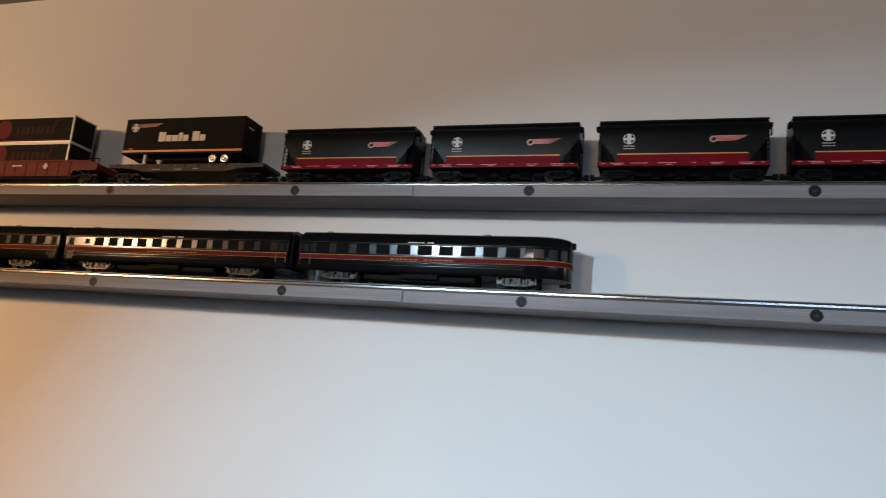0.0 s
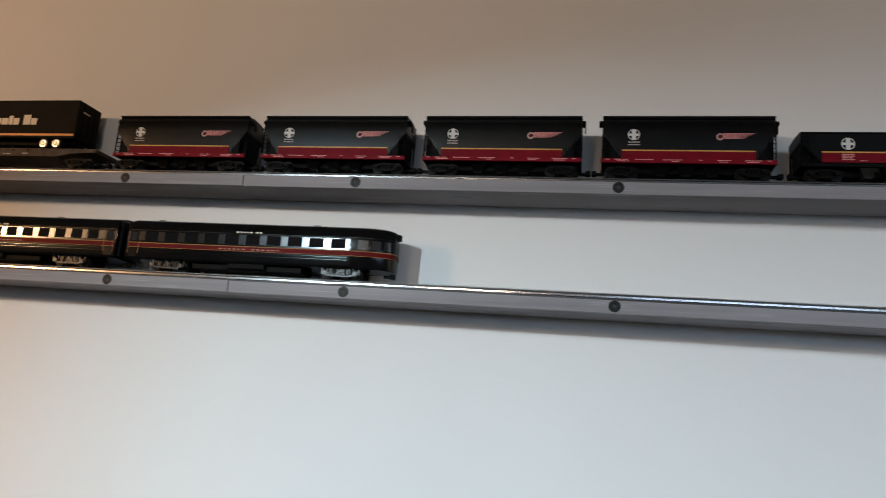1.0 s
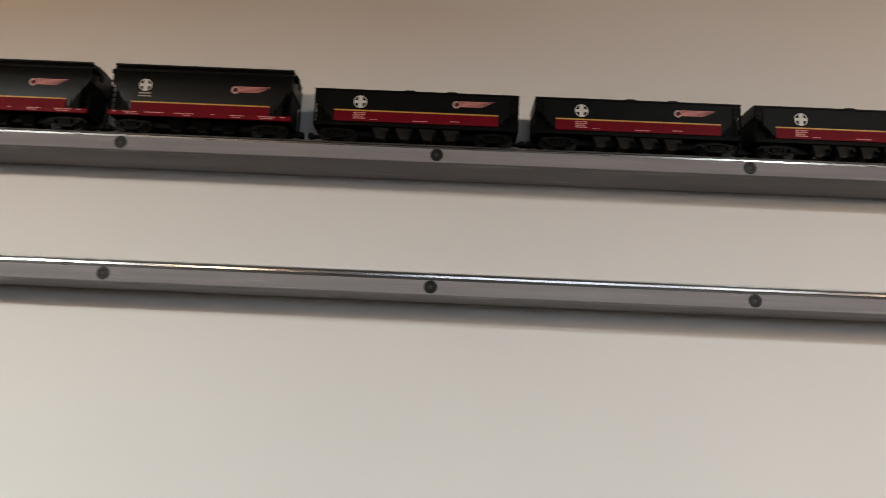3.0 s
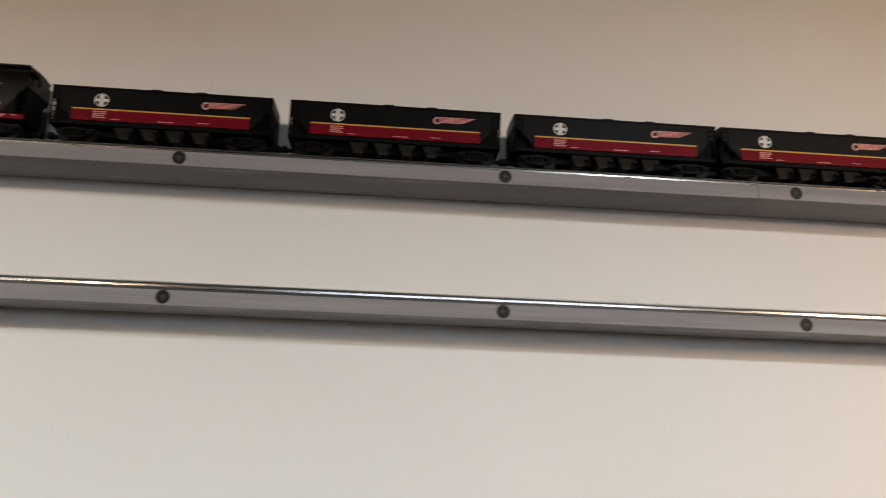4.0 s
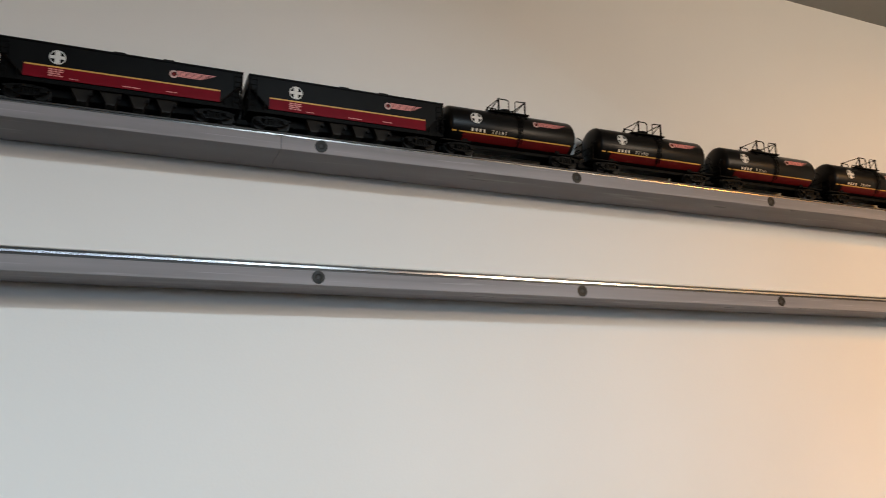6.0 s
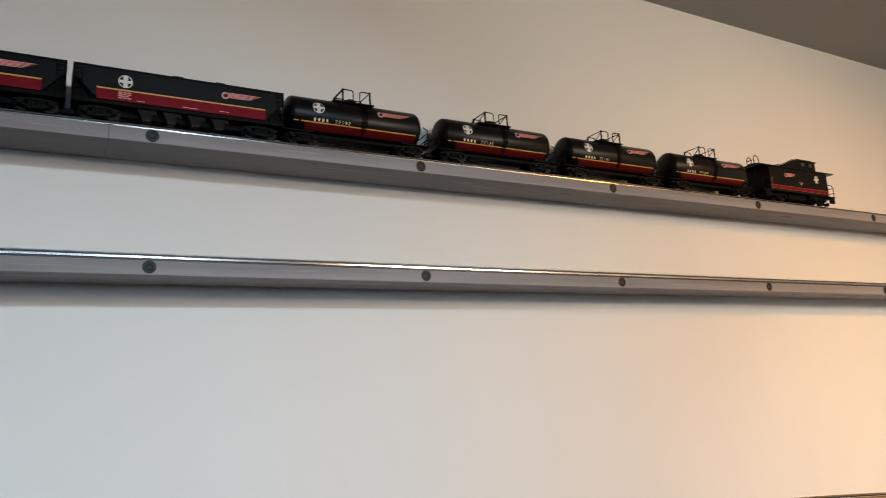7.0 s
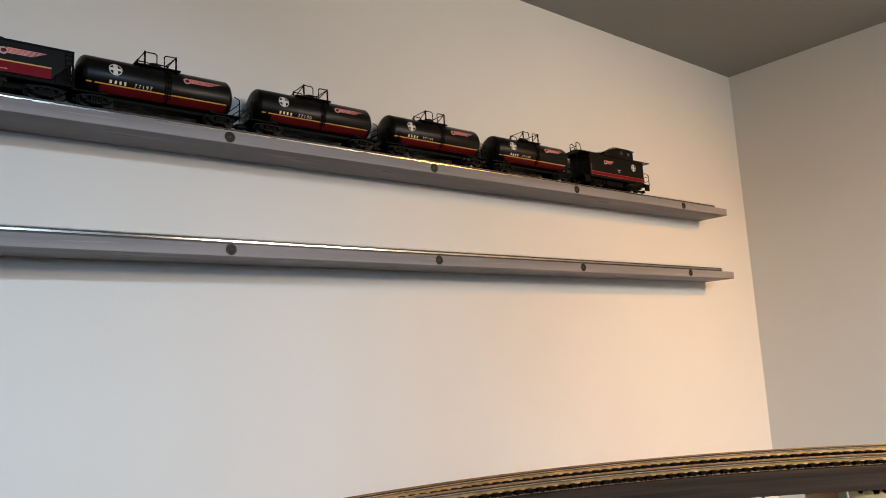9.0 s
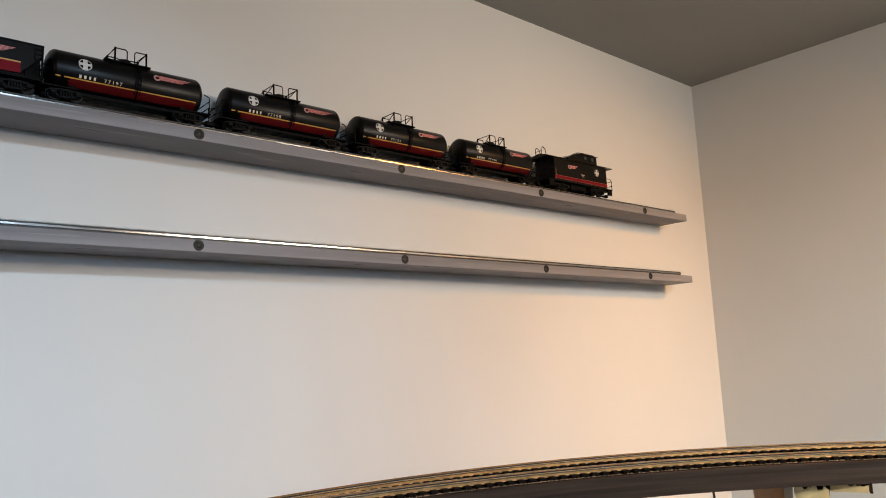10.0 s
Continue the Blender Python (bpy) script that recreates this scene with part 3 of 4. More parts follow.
def tank_car(number):
    c = thing("tank_car", "glossy black tank model car with dark red belly and roof railing", "toy train car", "tank cars on the upper shelf")
    L = 0.114
    prof = [(-L, 0.002), (-L + 0.0008, 0.012), (-L + 0.003, 0.021), (-L + 0.006, 0.0265), (-L + 0.009, 0.0290), (-L + 0.011, TR), (L - 0.011, TR), (L - 0.009, 0.0290), (L - 0.006, 0.0265), (L - 0.003, 0.021), (L - 0.0008, 0.012), (L, 0.002)]
    bm = bmesh.new()
    n = 36
    loft(bm, [[(x, r * math.cos(2 * math.pi * i / n), TZ + r * math.sin(2 * math.pi * i / n)) for i in range(n)] for x, r in prof])
    part("tank", bm, BLACK, c, smooth=True)

    def wrap(r):
        """Lays a print on the tank's near side: v is the height along the curve from the tank's middle."""
        return lambda u, v: (u, -r * math.cos(v / TR), TZ + r * math.sin(v / TR))
    deg = TR * math.pi / 180
    for s in (-1, 1):
        def side(r, s=s):
            return lambda u, v: (u, s * r * math.cos(v / TR), TZ + r * math.sin(v / TR))
        stripe(c, "red_belly", side(TR + 0.0004), -0.086, 0.099, -60 * deg, -34 * deg, MAROON, "dark red belly", 8)
        stripe(c, "stripe", side(TR + 0.0006), -0.093, 0.099, -34 * deg, -30.5 * deg, YELLOW, "yellow stripe", 1)
    stripe(c, "stripe", wrap(TR + 0.0006), -0.1045, -0.0975, -34 * deg, -30.5 * deg, YELLOW)
    bm = bmesh.new()
    loft(bm, [[(0.008 + d, (TR + 0.0009) * math.cos(2 * math.pi * i / n), TZ + (TR + 0.0009) * math.sin(2 * math.pi * i / n)) for i in range(n)] for d in (-0.0012, 0.0012)], caps=False)
    part("strap", bm, BLACKDULL, c)
    bm = bmesh.new()
    box(bm, -0.120, 0.120, -0.011, 0.011, 0.0150, 0.0205, 0.001)
    for s in (-1, 1):
        box(bm, min(s * 0.074, s * 0.124), max(s * 0.074, s * 0.124), -0.026, 0.026, 0.0170, 0.0195, 0.0005)
        loft(bm, [[(s * 0.080 + d, y, z) for y, z in ((-0.016, 0.019), (0.016, 0.019), (0.019, 0.029), (-0.019, 0.029))] for d in (-0.004, 0.004)])
    part("underframe", bm, BLACKDULL, c)
    # dome platform and railing
    bm = bmesh.new()
    box(bm, -0.038, 0.030, -0.020, 0.020, TZ + TR - 0.0035, TZ + TR - 0.0018)
    for s in (-1, 1):
        rod(bm, (-0.030, s * 0.018, TZ + TR - 0.003), (-0.030, s * 0.024, TZ + TR - 0.012), 0.0009)
        rod(bm, (0.022, s * 0.018, TZ + TR - 0.003), (0.022, s * 0.024, TZ + TR - 0.012), 0.0009)
    part("platform", bm, BLACKDULL, c)
    bm = bmesh.new()
    loft(bm, [[(-0.004 + r * math.cos(2 * math.pi * i / 16), r * math.sin(2 * math.pi * i / 16), TZ + TR + z) for i in range(16)] for r, z in ((0.011, -0.003), (0.011, 0.0045), (0.0085, 0.0062), (0.0085, 0.0075))])
    part("dome", bm, BLACKDULL, c, smooth=True)
    zt, zb = TZ + TR + 0.0175, TZ + TR - 0.002
    for s in (-1, 1):
        y = s * 0.019
        for m in (-1, 1):
            bm = bmesh.new()
            box(bm, m * 0.023 - 0.0013, m * 0.023 + 0.0013, y - 0.0009, y + 0.0009, zb, zt + 0.0015, 0.0003)
            rods(bm, [(m * 0.023, y, zt), (m * 0.008, y, zt), (m * 0.0055, y, zt - 0.0025), (m * 0.0055, y, zb)], 0.0009)
            rod(bm, *(((-0.0365, y, zb + 0.001), (-0.023, y, zt - 0.001)) if m < 0 else ((0.0065, y, zb + 0.002), (0.022, y, zt - 0.001))), 0.0008)
            part("railing", bm, BLACKDULL, c)
        bm = bmesh.new()
        side = lambda u, a, s=s: (u, s * (TR + 0.0016) * math.cos(a), TZ + (TR + 0.0016) * math.sin(a))
        for u in (0.0045, 0.0120):
            rods(bm, [side(u, radians(d)) for d in (78, 60, 42, 24, 6, -12, -30, -46)], 0.0006)
        for d in (66, 50, 34, 18, 2, -14, -30):
            rod(bm, side(0.0045, radians(d)), side(0.0120, radians(d)), 0.0005)
        part("side_ladder", bm, BLACKDULL, c)
    for x in (-0.023, 0.023):
        bm = bmesh.new()
        rod(bm, (x, -0.019, zt), (x, 0.019, zt), 0.0008)
        part("rail_bar", bm, BLACKDULL, c)
    for s in (-1, 1):
        truck(c, s * 0.090, 0.046)
        coupler(c, s * 0.114, s)
        bm = bmesh.new()
        for y in (-0.025, 0.025):
            rods(bm, [(s * 0.1215, y, 0.018), (s * 0.1215, y, 0.046), (s * 0.113, y, 0.050)], 0.0008)
        rod(bm, (s * 0.1215, -0.025, 0.040), (s * 0.1215, 0.025, 0.040), 0.0008)
        rod(bm, (s * 0.1215, -0.025, 0.030), (s * 0.1215, 0.025, 0.030), 0.0007)
        part("end_rail", bm, BLACKDULL, c)
    f = wrap(TR + 0.0006)
    round_emblem(c, f, -0.0665, 0.0065, 0.0092)
    wing_emblem(c, f, 0.028, 0.0110, 0.064, 0.0085)
    print_bars(c, f, -0.0740, -0.0146, (0.0032, 0.0030, 0.0028, 0.0028), 0.0046, CREAM, 0.0036)
    for i, ch in enumerate(number):
        cu = bpy.data.curves.new("car_number", "FONT")
        cu.body, cu.size, cu.extrude = ch, 0.0076, 0.00005
        cu.materials.append(CREAM)
        o = new("car_number", cu)
        o.parent = c
        a = -0.0120 / TR
        p = Vector(wrap(TR + 0.0007)(-0.0400 + 0.0054 * i, -0.0148))
        o.matrix_basis = Matrix.Translation(p) @ pose(0, 0, 0, 90 - math.degrees(a), 0, 0)
    print_bars(c, wrap(TR + 0.0008), -0.088, -0.0225, (0.010, 0.008, -0.004, 0.004, 0.005), 0.0014, PRINTRED, 0.0012, "small_print")
    return c


# ---------------------------------------------------------------- caboose
def caboose():
    c = thing("caboose", "black caboose model car with cupola, red stripe and end rails", "toy train car", "freight train cars on the upper shelf")
    L = 0.103

    def roof(x0, x1, w, z0, z1, name):
        bm = bmesh.new()
        sec = [(-w, z0), (w, z0), (w, z0 + 0.0015), (w * 0.6, z1 - 0.0012), (0, z1), (-w * 0.6, z1 - 0.0012), (-w, z0 + 0.0015)]
        loft(bm, [[(x, y, z) for y, z in sec] for x in (x0, x1)])
        part(name, bm, ROOFBLACK, c)
    bm = bmesh.new()
    box(bm, -L, L, -0.0295, 0.0295, 0.0200, 0.0760, 0.0008)
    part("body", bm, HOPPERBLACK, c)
    roof(-L - 0.028, L + 0.024, 0.0325, 0.0760, 0.0830, "roof")
    bm = bmesh.new()
    plate(bm, [(-0.046, 0.080), (0.068, 0.080), (0.068, 0.0985), (0.004, 0.0985), (-0.014, 0.0955), (-0.032, 0.0885), (-0.046, 0.0825)], -0.0275, 0.0275)
    cup = part("cupola", bm, HOPPERBLACK, c)
    bm = bmesh.new()
    plate(bm, [(-0.047, 0.0830), (-0.032, 0.0890), (-0.014, 0.0960), (0.004, 0.0990), (0.071, 0.0990), (0.071, 0.1008), (0.003, 0.1010), (-0.015, 0.0980), (-0.034, 0.0905), (-0.048, 0.0845)], -0.0300, 0.0300)
    part("cupola_roof", bm, ROOFBLACK, cup)
    for x in (0.022, 0.050):
        bm = bmesh.new()
        box(bm, x - 0.006, x + 0.006, -0.0281, -0.0268, 0.0870, 0.0960, 0.0004)
        part("window", bm, PANE, cup)
    for y in (-0.022, 0.022):
        bm = bmesh.new()
        rods(bm, [(-0.030, y, 0.0920), (-0.012, y, 0.1010), (0.006, y, 0.1050), (0.064, y, 0.1050), (0.068, y, 0.1008)], 0.0007)
        part("roof_rail", bm, BLACKDULL, c)
    for s in (-1, 1):
        f = flat(s * 0.0299)
        stripe(c, "stripe", f, -L, L, 0.0258, 0.0330, RED, "red stripe with yellow edges")
        stripe(c, "stripe", flat(s * 0.0301), -L, L, 0.0330, 0.0337, DULLGOLD)
        stripe(c, "stripe", flat(s * 0.0301), -L, L, 0.0252, 0.0258, DULLGOLD)
    for s in (-1, 1):
        bm = bmesh.new()
        box(bm, min(s * L, s * (L + 0.024)), max(s * L, s * (L + 0.024)), -0.028, 0.028, 0.0190, 0.0225)
        box(bm, min(s * (L + 0.004), s * (L + 0.020)), max(s * (L + 0.004), s * (L + 0.020)), -0.0290, -0.0255, 0.0060, 0.0190)
        part("end_platform", bm, BLACKDULL, c)
        bm = bmesh.new()
        xe = s * (L + 0.023)
        for y in (-0.027, 0.027):
            rods(bm, [(xe, y, 0.022), (xe, y, 0.045), (xe - s * 0.006, y, 0.050), (xe - s * 0.018, y, 0.050)], 0.0009)
        for z in (0.032, 0.044):
            rod(bm, (xe, -0.027, z), (xe, 0.027, z), 0.0008)
        for y in (-0.010, 0.010):
            rod(bm, (xe, y, 0.022), (xe, y, 0.077), 0.0008)
        part("end_rail", bm, BLACKDULL, c)
        truck(c, s * 0.070, 0.044)
        coupler(c, s * (L + 0.016), s)
    bm = bmesh.new()
    for y in (-0.012, 0.006):
        rods(bm, [(-L - 0.024, y, 0.078), (-L - 0.024, y, 0.099), (-L - 0.018, y, 0.103), (-L - 0.010, y, 0.099), (-L - 0.006, y, 0.081)], 0.0009)
    for z in (0.085, 0.092):
        rod(bm, (-L - 0.024, -0.012, z), (-L - 0.024, 0.006, z), 0.0007)
    part("ladder", bm, BLACKDULL, c)
    bm = bmesh.new()
    box(bm, -0.030, 0.030, -0.018, 0.018, 0.0080, 0.0200, 0.001)
    part("underbody_box", bm, BLACKDULL, c)
    bm = bmesh.new()
    rods(bm, [(-L + 0.003, -0.0298, 0.0490), (-L + 0.003, -0.0310, 0.0475), (-L + 0.003, -0.0310, 0.0330), (-L + 0.003, -0.0298, 0.0315)], 0.0006)
    part("grab_rail", bm, GOLD, c, "yellow grab rail")
    f = flat(-0.0300)
    round_emblem(c, f, 0.062, 0.0580, 0.0088)
    wing_emblem(c, f, -0.052, 0.0600, 0.040, 0.0082)
    print_bars(c, f, -0.002, 0.0440, (0.004, 0.004, 0.004), 0.0022, PRINTGREY, 0.0006)
    print_bars(c, f, 0.000, 0.0400, (0.003, 0.004), 0.0018, PRINTGREY, 0.0006)
    return c


# ---------------------------------------------------------------- flat car, trailer, well car, containers
def flat_car():
    c = thing("flat_car", "dark brown flat model car carrying a semi-trailer", "toy train car", "freight train cars on the upper shelf")
    L = 0.170
    bm = bmesh.new()
    plate(bm, [(-L, 0.0255), (-L, 0.032), (L, 0.032), (L, 0.0255), (0.120, 0.0235), (0.090, 0.0175), (-0.090, 0.0175), (-0.120, 0.0235)], -0.030, 0.030)
    part("deck", bm, DECKBROWN, c)
    for s in (-1, 1):
        for i in range(11):
            x = -0.150 + 0.030 * i
            bm = bmesh.new()
            box(bm, x - 0.0016, x + 0.0016, min(s * 0.030, s * 0.0318), max(s * 0.030, s * 0.0318), 0.0275, 0.0325)
            part("stake_pocket", bm, DECKBROWN, c)
        truck(c, s * 0.132, 0.050)
        coupler(c, s * (L - 0.006), s)
    f = flat(-0.0304)
    print_bars(c, f, -0.070, 0.0205, (0.010, 0.007), 0.0020, PRINTGREY)
    print_bars(c, f, -0.020, 0.0205, (0.006, 0.009), 0.0020, PRINTGREY)
    print_bars(c, f, 0.020, 0.0215, (0.012,), 0.0020, PRINTGREY)
    return c


def semi_trailer():
    c = thing("semi_trailer", "black toy semi-trailer with cream lettering and orange stripe", "toy trailer")
    L = 0.133
    bm = bmesh.new()
    box(bm, -L, L, -0.0295, 0.0295, 0.020, 0.0925, 0.0012)
    part("body", bm, BOXBLACK, c)
    for s in (-1, 1):
        bm = bmesh.new()
        box(bm, -L + 0.001, L - 0.001, s * 0.0297 - 0.0004, s * 0.0297 + 0.0004, 0.0242, 0.0282)
        part("stripe", bm, ORANGE, c, "orange stripe")
    f = flat(-0.0300)
    round_emblem(c, f, -0.110, 0.0740, 0.0088)
    bm = bmesh.new()
    quads(bm, f, [(-0.100, 0.0735), (-0.062, 0.0755), (-0.045, 0.0825), (-0.100, 0.0815)])
    part("wing_emblem", bm, DULLGOLD, c, "dull orange wing mark")
    # two words as plain bars
    bm = bmesh.new()
    x = -0.0530
    for w, h in ((0.0150, 0.0190), (0.0120, 0.0125), (0.0135, 0.0125), (0.0085, 0.0170), (0.0120, 0.0125), (-0.0060, 0), (0.0150, 0.0190), (0.0120, 0.0125)):
        if w > 0:
            quads(bm, f, [(x, 0.0450), (x + w, 0.0450), (x + w, 0.0450 + h), (x, 0.0450 + h)])
        x += abs(w) + 0.0014
    part("lettering", bm, CREAM, c, "cream lettering")
    print_bars(c, f, -L + 0.014, 0.0302, (0.005, 0.006), 0.0014, PRINTGREY)
    # chassis, landing legs, wheels
    bm = bmesh.new()
    box(bm, -L + 0.018, L - 0.010, -0.012, 0.012, 0.0120, 0.0200, 0.001)
    box(bm, 0.060, 0.112, -0.020, 0.020, 0.0090, 0.0160, 0.001)
    part("chassis", bm, BLACKDULL, c)
    for s in (-1, 1):
        bm = bmesh.new()
        box(bm, -0.082, -0.077, s * 0.0262 - 0.0022, s * 0.0262 + 0.0022, 0.0025, 0.0200, 0.0005)
        box(bm, -0.084, -0.074, s * 0.0255 - 0.0040, s * 0.0255 + 0.0040, 0.0, 0.0026, 0.0005)
        part("landing_leg", bm, WHITE, c, "white landing leg")
        for x in (0.072, 0.098):
            bm = bmesh.new()
            disc_y(bm, x, s * 0.0175, s * 0.0275, 0.0108, 0.0106, 20)
            w = part("wheel", bm, BLACKDULL, c, "black tyre", smooth=True)
            bm = bmesh.new()
            n = 16
            loft(bm, [[(x + r * math.cos(2 * math.pi * i / n), s * y, 0.0108 + r * math.sin(2 * math.pi * i / n)) for i in range(n)] for r, y in ((0.0078, 0.0274), (0.0078, 0.0283), (0.0068, 0.0286), (0.0034, 0.0281), (0.0026, 0.0290), (0.0010, 0.0293))])
            part("rim", bm, CHROME, w, "chrome rim", smooth=True)
    bm = bmesh.new()
    box(bm, -0.050, -0.044, -0.027, -0.023, 0.0, 0.0065)
    box(bm, -0.053, -0.041, -0.028, -0.022, 0.0065, 0.0085)
    part("hitch_stand", bm, WHITE, c)
    bm = bmesh.new()
    for y in (-0.014, 0.0, 0.014):
        box(bm, L - 0.0004, L + 0.0010, y - 0.0006, y + 0.0006, 0.024, 0.090)
    box(bm, L - 0.0004, L + 0.0012, -0.028, 0.028, 0.0205, 0.0235)
    part("rear_door", bm, BLACKDULL, c)
    g = lambda u, v: (L + 0.0012, u, v)
    print_bars(c, g, -0.018, 0.0720, (0.010, 0.006), 0.0030, PRINTGREY)
    return c


def well_car():
    c = thing("well_car", "dark red articulated well model car holding stacked containers", "toy train car", "freight train cars on the upper shelf")
    L = 0.175
    for s in (-1, 1):
        bm = bmesh.new()
        plate(bm, [(-L + 0.010, 0.0370), (-L + 0.035, 0.0420), (L - 0.060, 0.0420), (L - 0.025, 0.0385), (L - 0.004, 0.0355), (L - 0.004, 0.0205), (L - 0.060, 0.0195), (L - 0.066, 0.0090), (-L + 0.045, 0.0090), (-L + 0.035, 0.0210), (-L + 0.010, 0.0220)],
              s * 0.0315, s * 0.0335)
        part("side_wall", bm, WELLRED, c, "dull red well side")
        bm = bmesh.new()
        box(bm, -L + 0.03, L - 0.02, s * 0.033 - 0.0018, s * 0.033 + 0.0018, 0.0385, 0.0405)
        for i in range(9):
            x = -0.115 + 0.0275 * i
            box(bm, x - 0.001, x + 0.001, s * 0.033 - 0.0016, s * 0.033 + 0.0016, 0.010, 0.0385)
        part("rib", bm, WELLRED, c)
        bm = bmesh.new()
        box(bm, min(s * (L - 0.040), s * (L - 0.004)), max(s * (L - 0.040), s * (L - 0.004)), -0.0314, 0.0314, 0.0215, 0.0345, 0.001)
        part("end_deck", bm, WELLRED, c)
        for y in (-0.028, 0.028):
            bm = bmesh.new()
            rods(bm, [(s * (L - 0.006), y, 0.034), (s * (L - 0.006), y, 0.046), (s * (L - 0.030), y, 0.046), (s * (L - 0.030), y, 0.034)], 0.0009)
            part("hand_rail", bm, BLACKDULL, c)
        truck(c, s * (L - 0.036), 0.046)
        coupler(c, s * (L - 0.010), s)
    bm = bmesh.new()
    box(bm, -L + 0.045, L - 0.050, -0.0312, 0.0312, 0.0062, 0.0092)
    part("well_floor", bm, BLACKDULL, c)
    round_emblem(c, flat(-0.0352), 0.046, 0.0290, 0.0058)
    print_bars(c, flat(-0.0352), -0.040, 0.0285, (0.014, 0.010), 0.0025, WHITE)
    return c


def container(h, label):
    c = thing("shipping_container", label, "toy container", "containers stacked on the well car")
    L = 0.125
    bm = bmesh.new()
    box(bm, -L, L, -0.0290, 0.0290, 0.0005, h - 0.0005, 0.0006)
    part("body", bm, BOXBLACK, c)
    bm = bmesh.new()
    for y in (-0.0290, 0.0290):
        for z in (0.0012, h - 0.0012):
            box(bm, -L - 0.0008, L + 0.0008, y - 0.0012, y + 0.0012, z - 0.0014, z + 0.0014)
        for x in (-L, L):
            box(bm, x - 0.0016, x + 0.0010, y - 0.0010, y + 0.0010, 0.0026, h - 0.0026)
    for x in (-L, L):
        for z in (0.0014, h - 0.0014):
            box(bm, x - 0.0008, x + 0.0008, -0.0278, 0.0278, z - 0.0012, z + 0.0012)
    part("edge_frame", bm, SILVER, c, "silver edge frame")
    f = flat(-0.0297)
    bm = bmesh.new()
    r = min(0.021, h * 0.46)
    bm.faces.new([bm.verts.new(f(-0.052 + r * math.cos(2 * math.pi * i / 28), h * 0.50 + r * math.sin(2 * math.pi * i / 28))) for i in range(28)])
    part("round_mark", bm, PRINTRED, c, "dull red disc")
    print_bars(c, f, -0.018, h * 0.30, (0.008, 0.007, 0.009, 0.007, 0.008, 0.007, 0.009, 0.007), h * 0.30, DARKPRINT, 0.005)
    bm = bmesh.new()
    quads(bm, f, [(0.078, h * 0.76), (0.092, h * 0.78), (0.098, h * 0.84), (0.078, h * 0.84)], [(0.078, h * 0.58), (0.085, h * 0.58), (0.085, h * 0.74), (0.078, h * 0.74)])
    part("wing_emblem", bm, DARKPRINT, c)
    bm = bmesh.new()
    box(bm, -L, L, -0.0306, -0.0290, h - 0.0052, h - 0.0004)
    part("top_rail", bm, TRIMWHITE, c, "off-white top rail")
    if h > 0.055:
        stripe(c, "stripe", flat(-0.0304), -L, L, 0.0030, 0.0056, RIDGERED, "red line")
    return c


# ---------------------------------------------------------------- passenger cars
ROUND = 0.070   # length of the rounded end


def passenger_shell(c, x0, x1, round_end):
    """Hollow round-roofed shell with an open window band; the far end can be rounded in plan."""
    side = [(-0.0305, 0.0165), (-0.0320, 0.0200), (-0.0320, 0.0640), (-0.0312, 0.0700), (-0.0285, 0.0765), (-0.0225, 0.0825), (-0.0130, 0.0868), (0.0, 0.0882)]
    sec = side + [(-y, z) for y, z in reversed(side[:-1])]
    xs = x1 - ROUND if round_end else x1
    tub = [(-0.0305, 0.0165), (-0.0318, 0.0196), (-0.0320, 0.0206), (-0.0320, WIN0), (-0.0302, WIN0), (-0.0302, 0.0220), (0.0302, 0.0220), (0.0302, WIN0), (0.0320, WIN0), (0.0320, 0.0206), (0.0318, 0.0196), (0.0305, 0.0165)]
    bm = bmesh.new()
    loft(bm, [[(x, y, z) for y, z in tub] for x in (x0, xs)])
    part("body", bm, GLOSSBLACK, c, smooth=True)
    outer = [(-0.0320, WIN1)] + side[2:]
    arch = outer + [(-y, z) for y, z in reversed(outer[:-1])]
    inner = [(0.0302, WIN1), (0.0270, 0.0750), (0.0, 0.0800), (-0.0270, 0.0750), (-0.0302, WIN1)]
    bm = bmesh.new()
    loft(bm, [[(x, y, z) for y, z in arch + inner] for x in (x0, xs)])
    part("roof", bm, GLOSSBLACK, c, smooth=True)
    for xw in (x0, xs - 0.0015):
        bm = bmesh.new()
        box(bm, xw, xw + 0.0015, -0.0300, 0.0300, 0.0215, 0.0740)
        part("end_wall", bm, BLACKDULL, c)
    if round_end:
        loops = []
        for i in range(0, 11):
            a = i / 10 * math.pi / 2 * 0.97
            x = xs + ROUND * math.sin(a)
            k = math.cos(a) ** 0.62
            drop = 0.010 * (i / 10) ** 2.5
            loops.append([(x, y * k, z - (drop if z > 0.066 else 0) * (z - 0.066) / 0.022) for y, z in sec])
        bm = bmesh.new()
        loft(bm, loops)
        part("lounge_end", bm, GLOSSBLACK, c, smooth=True)


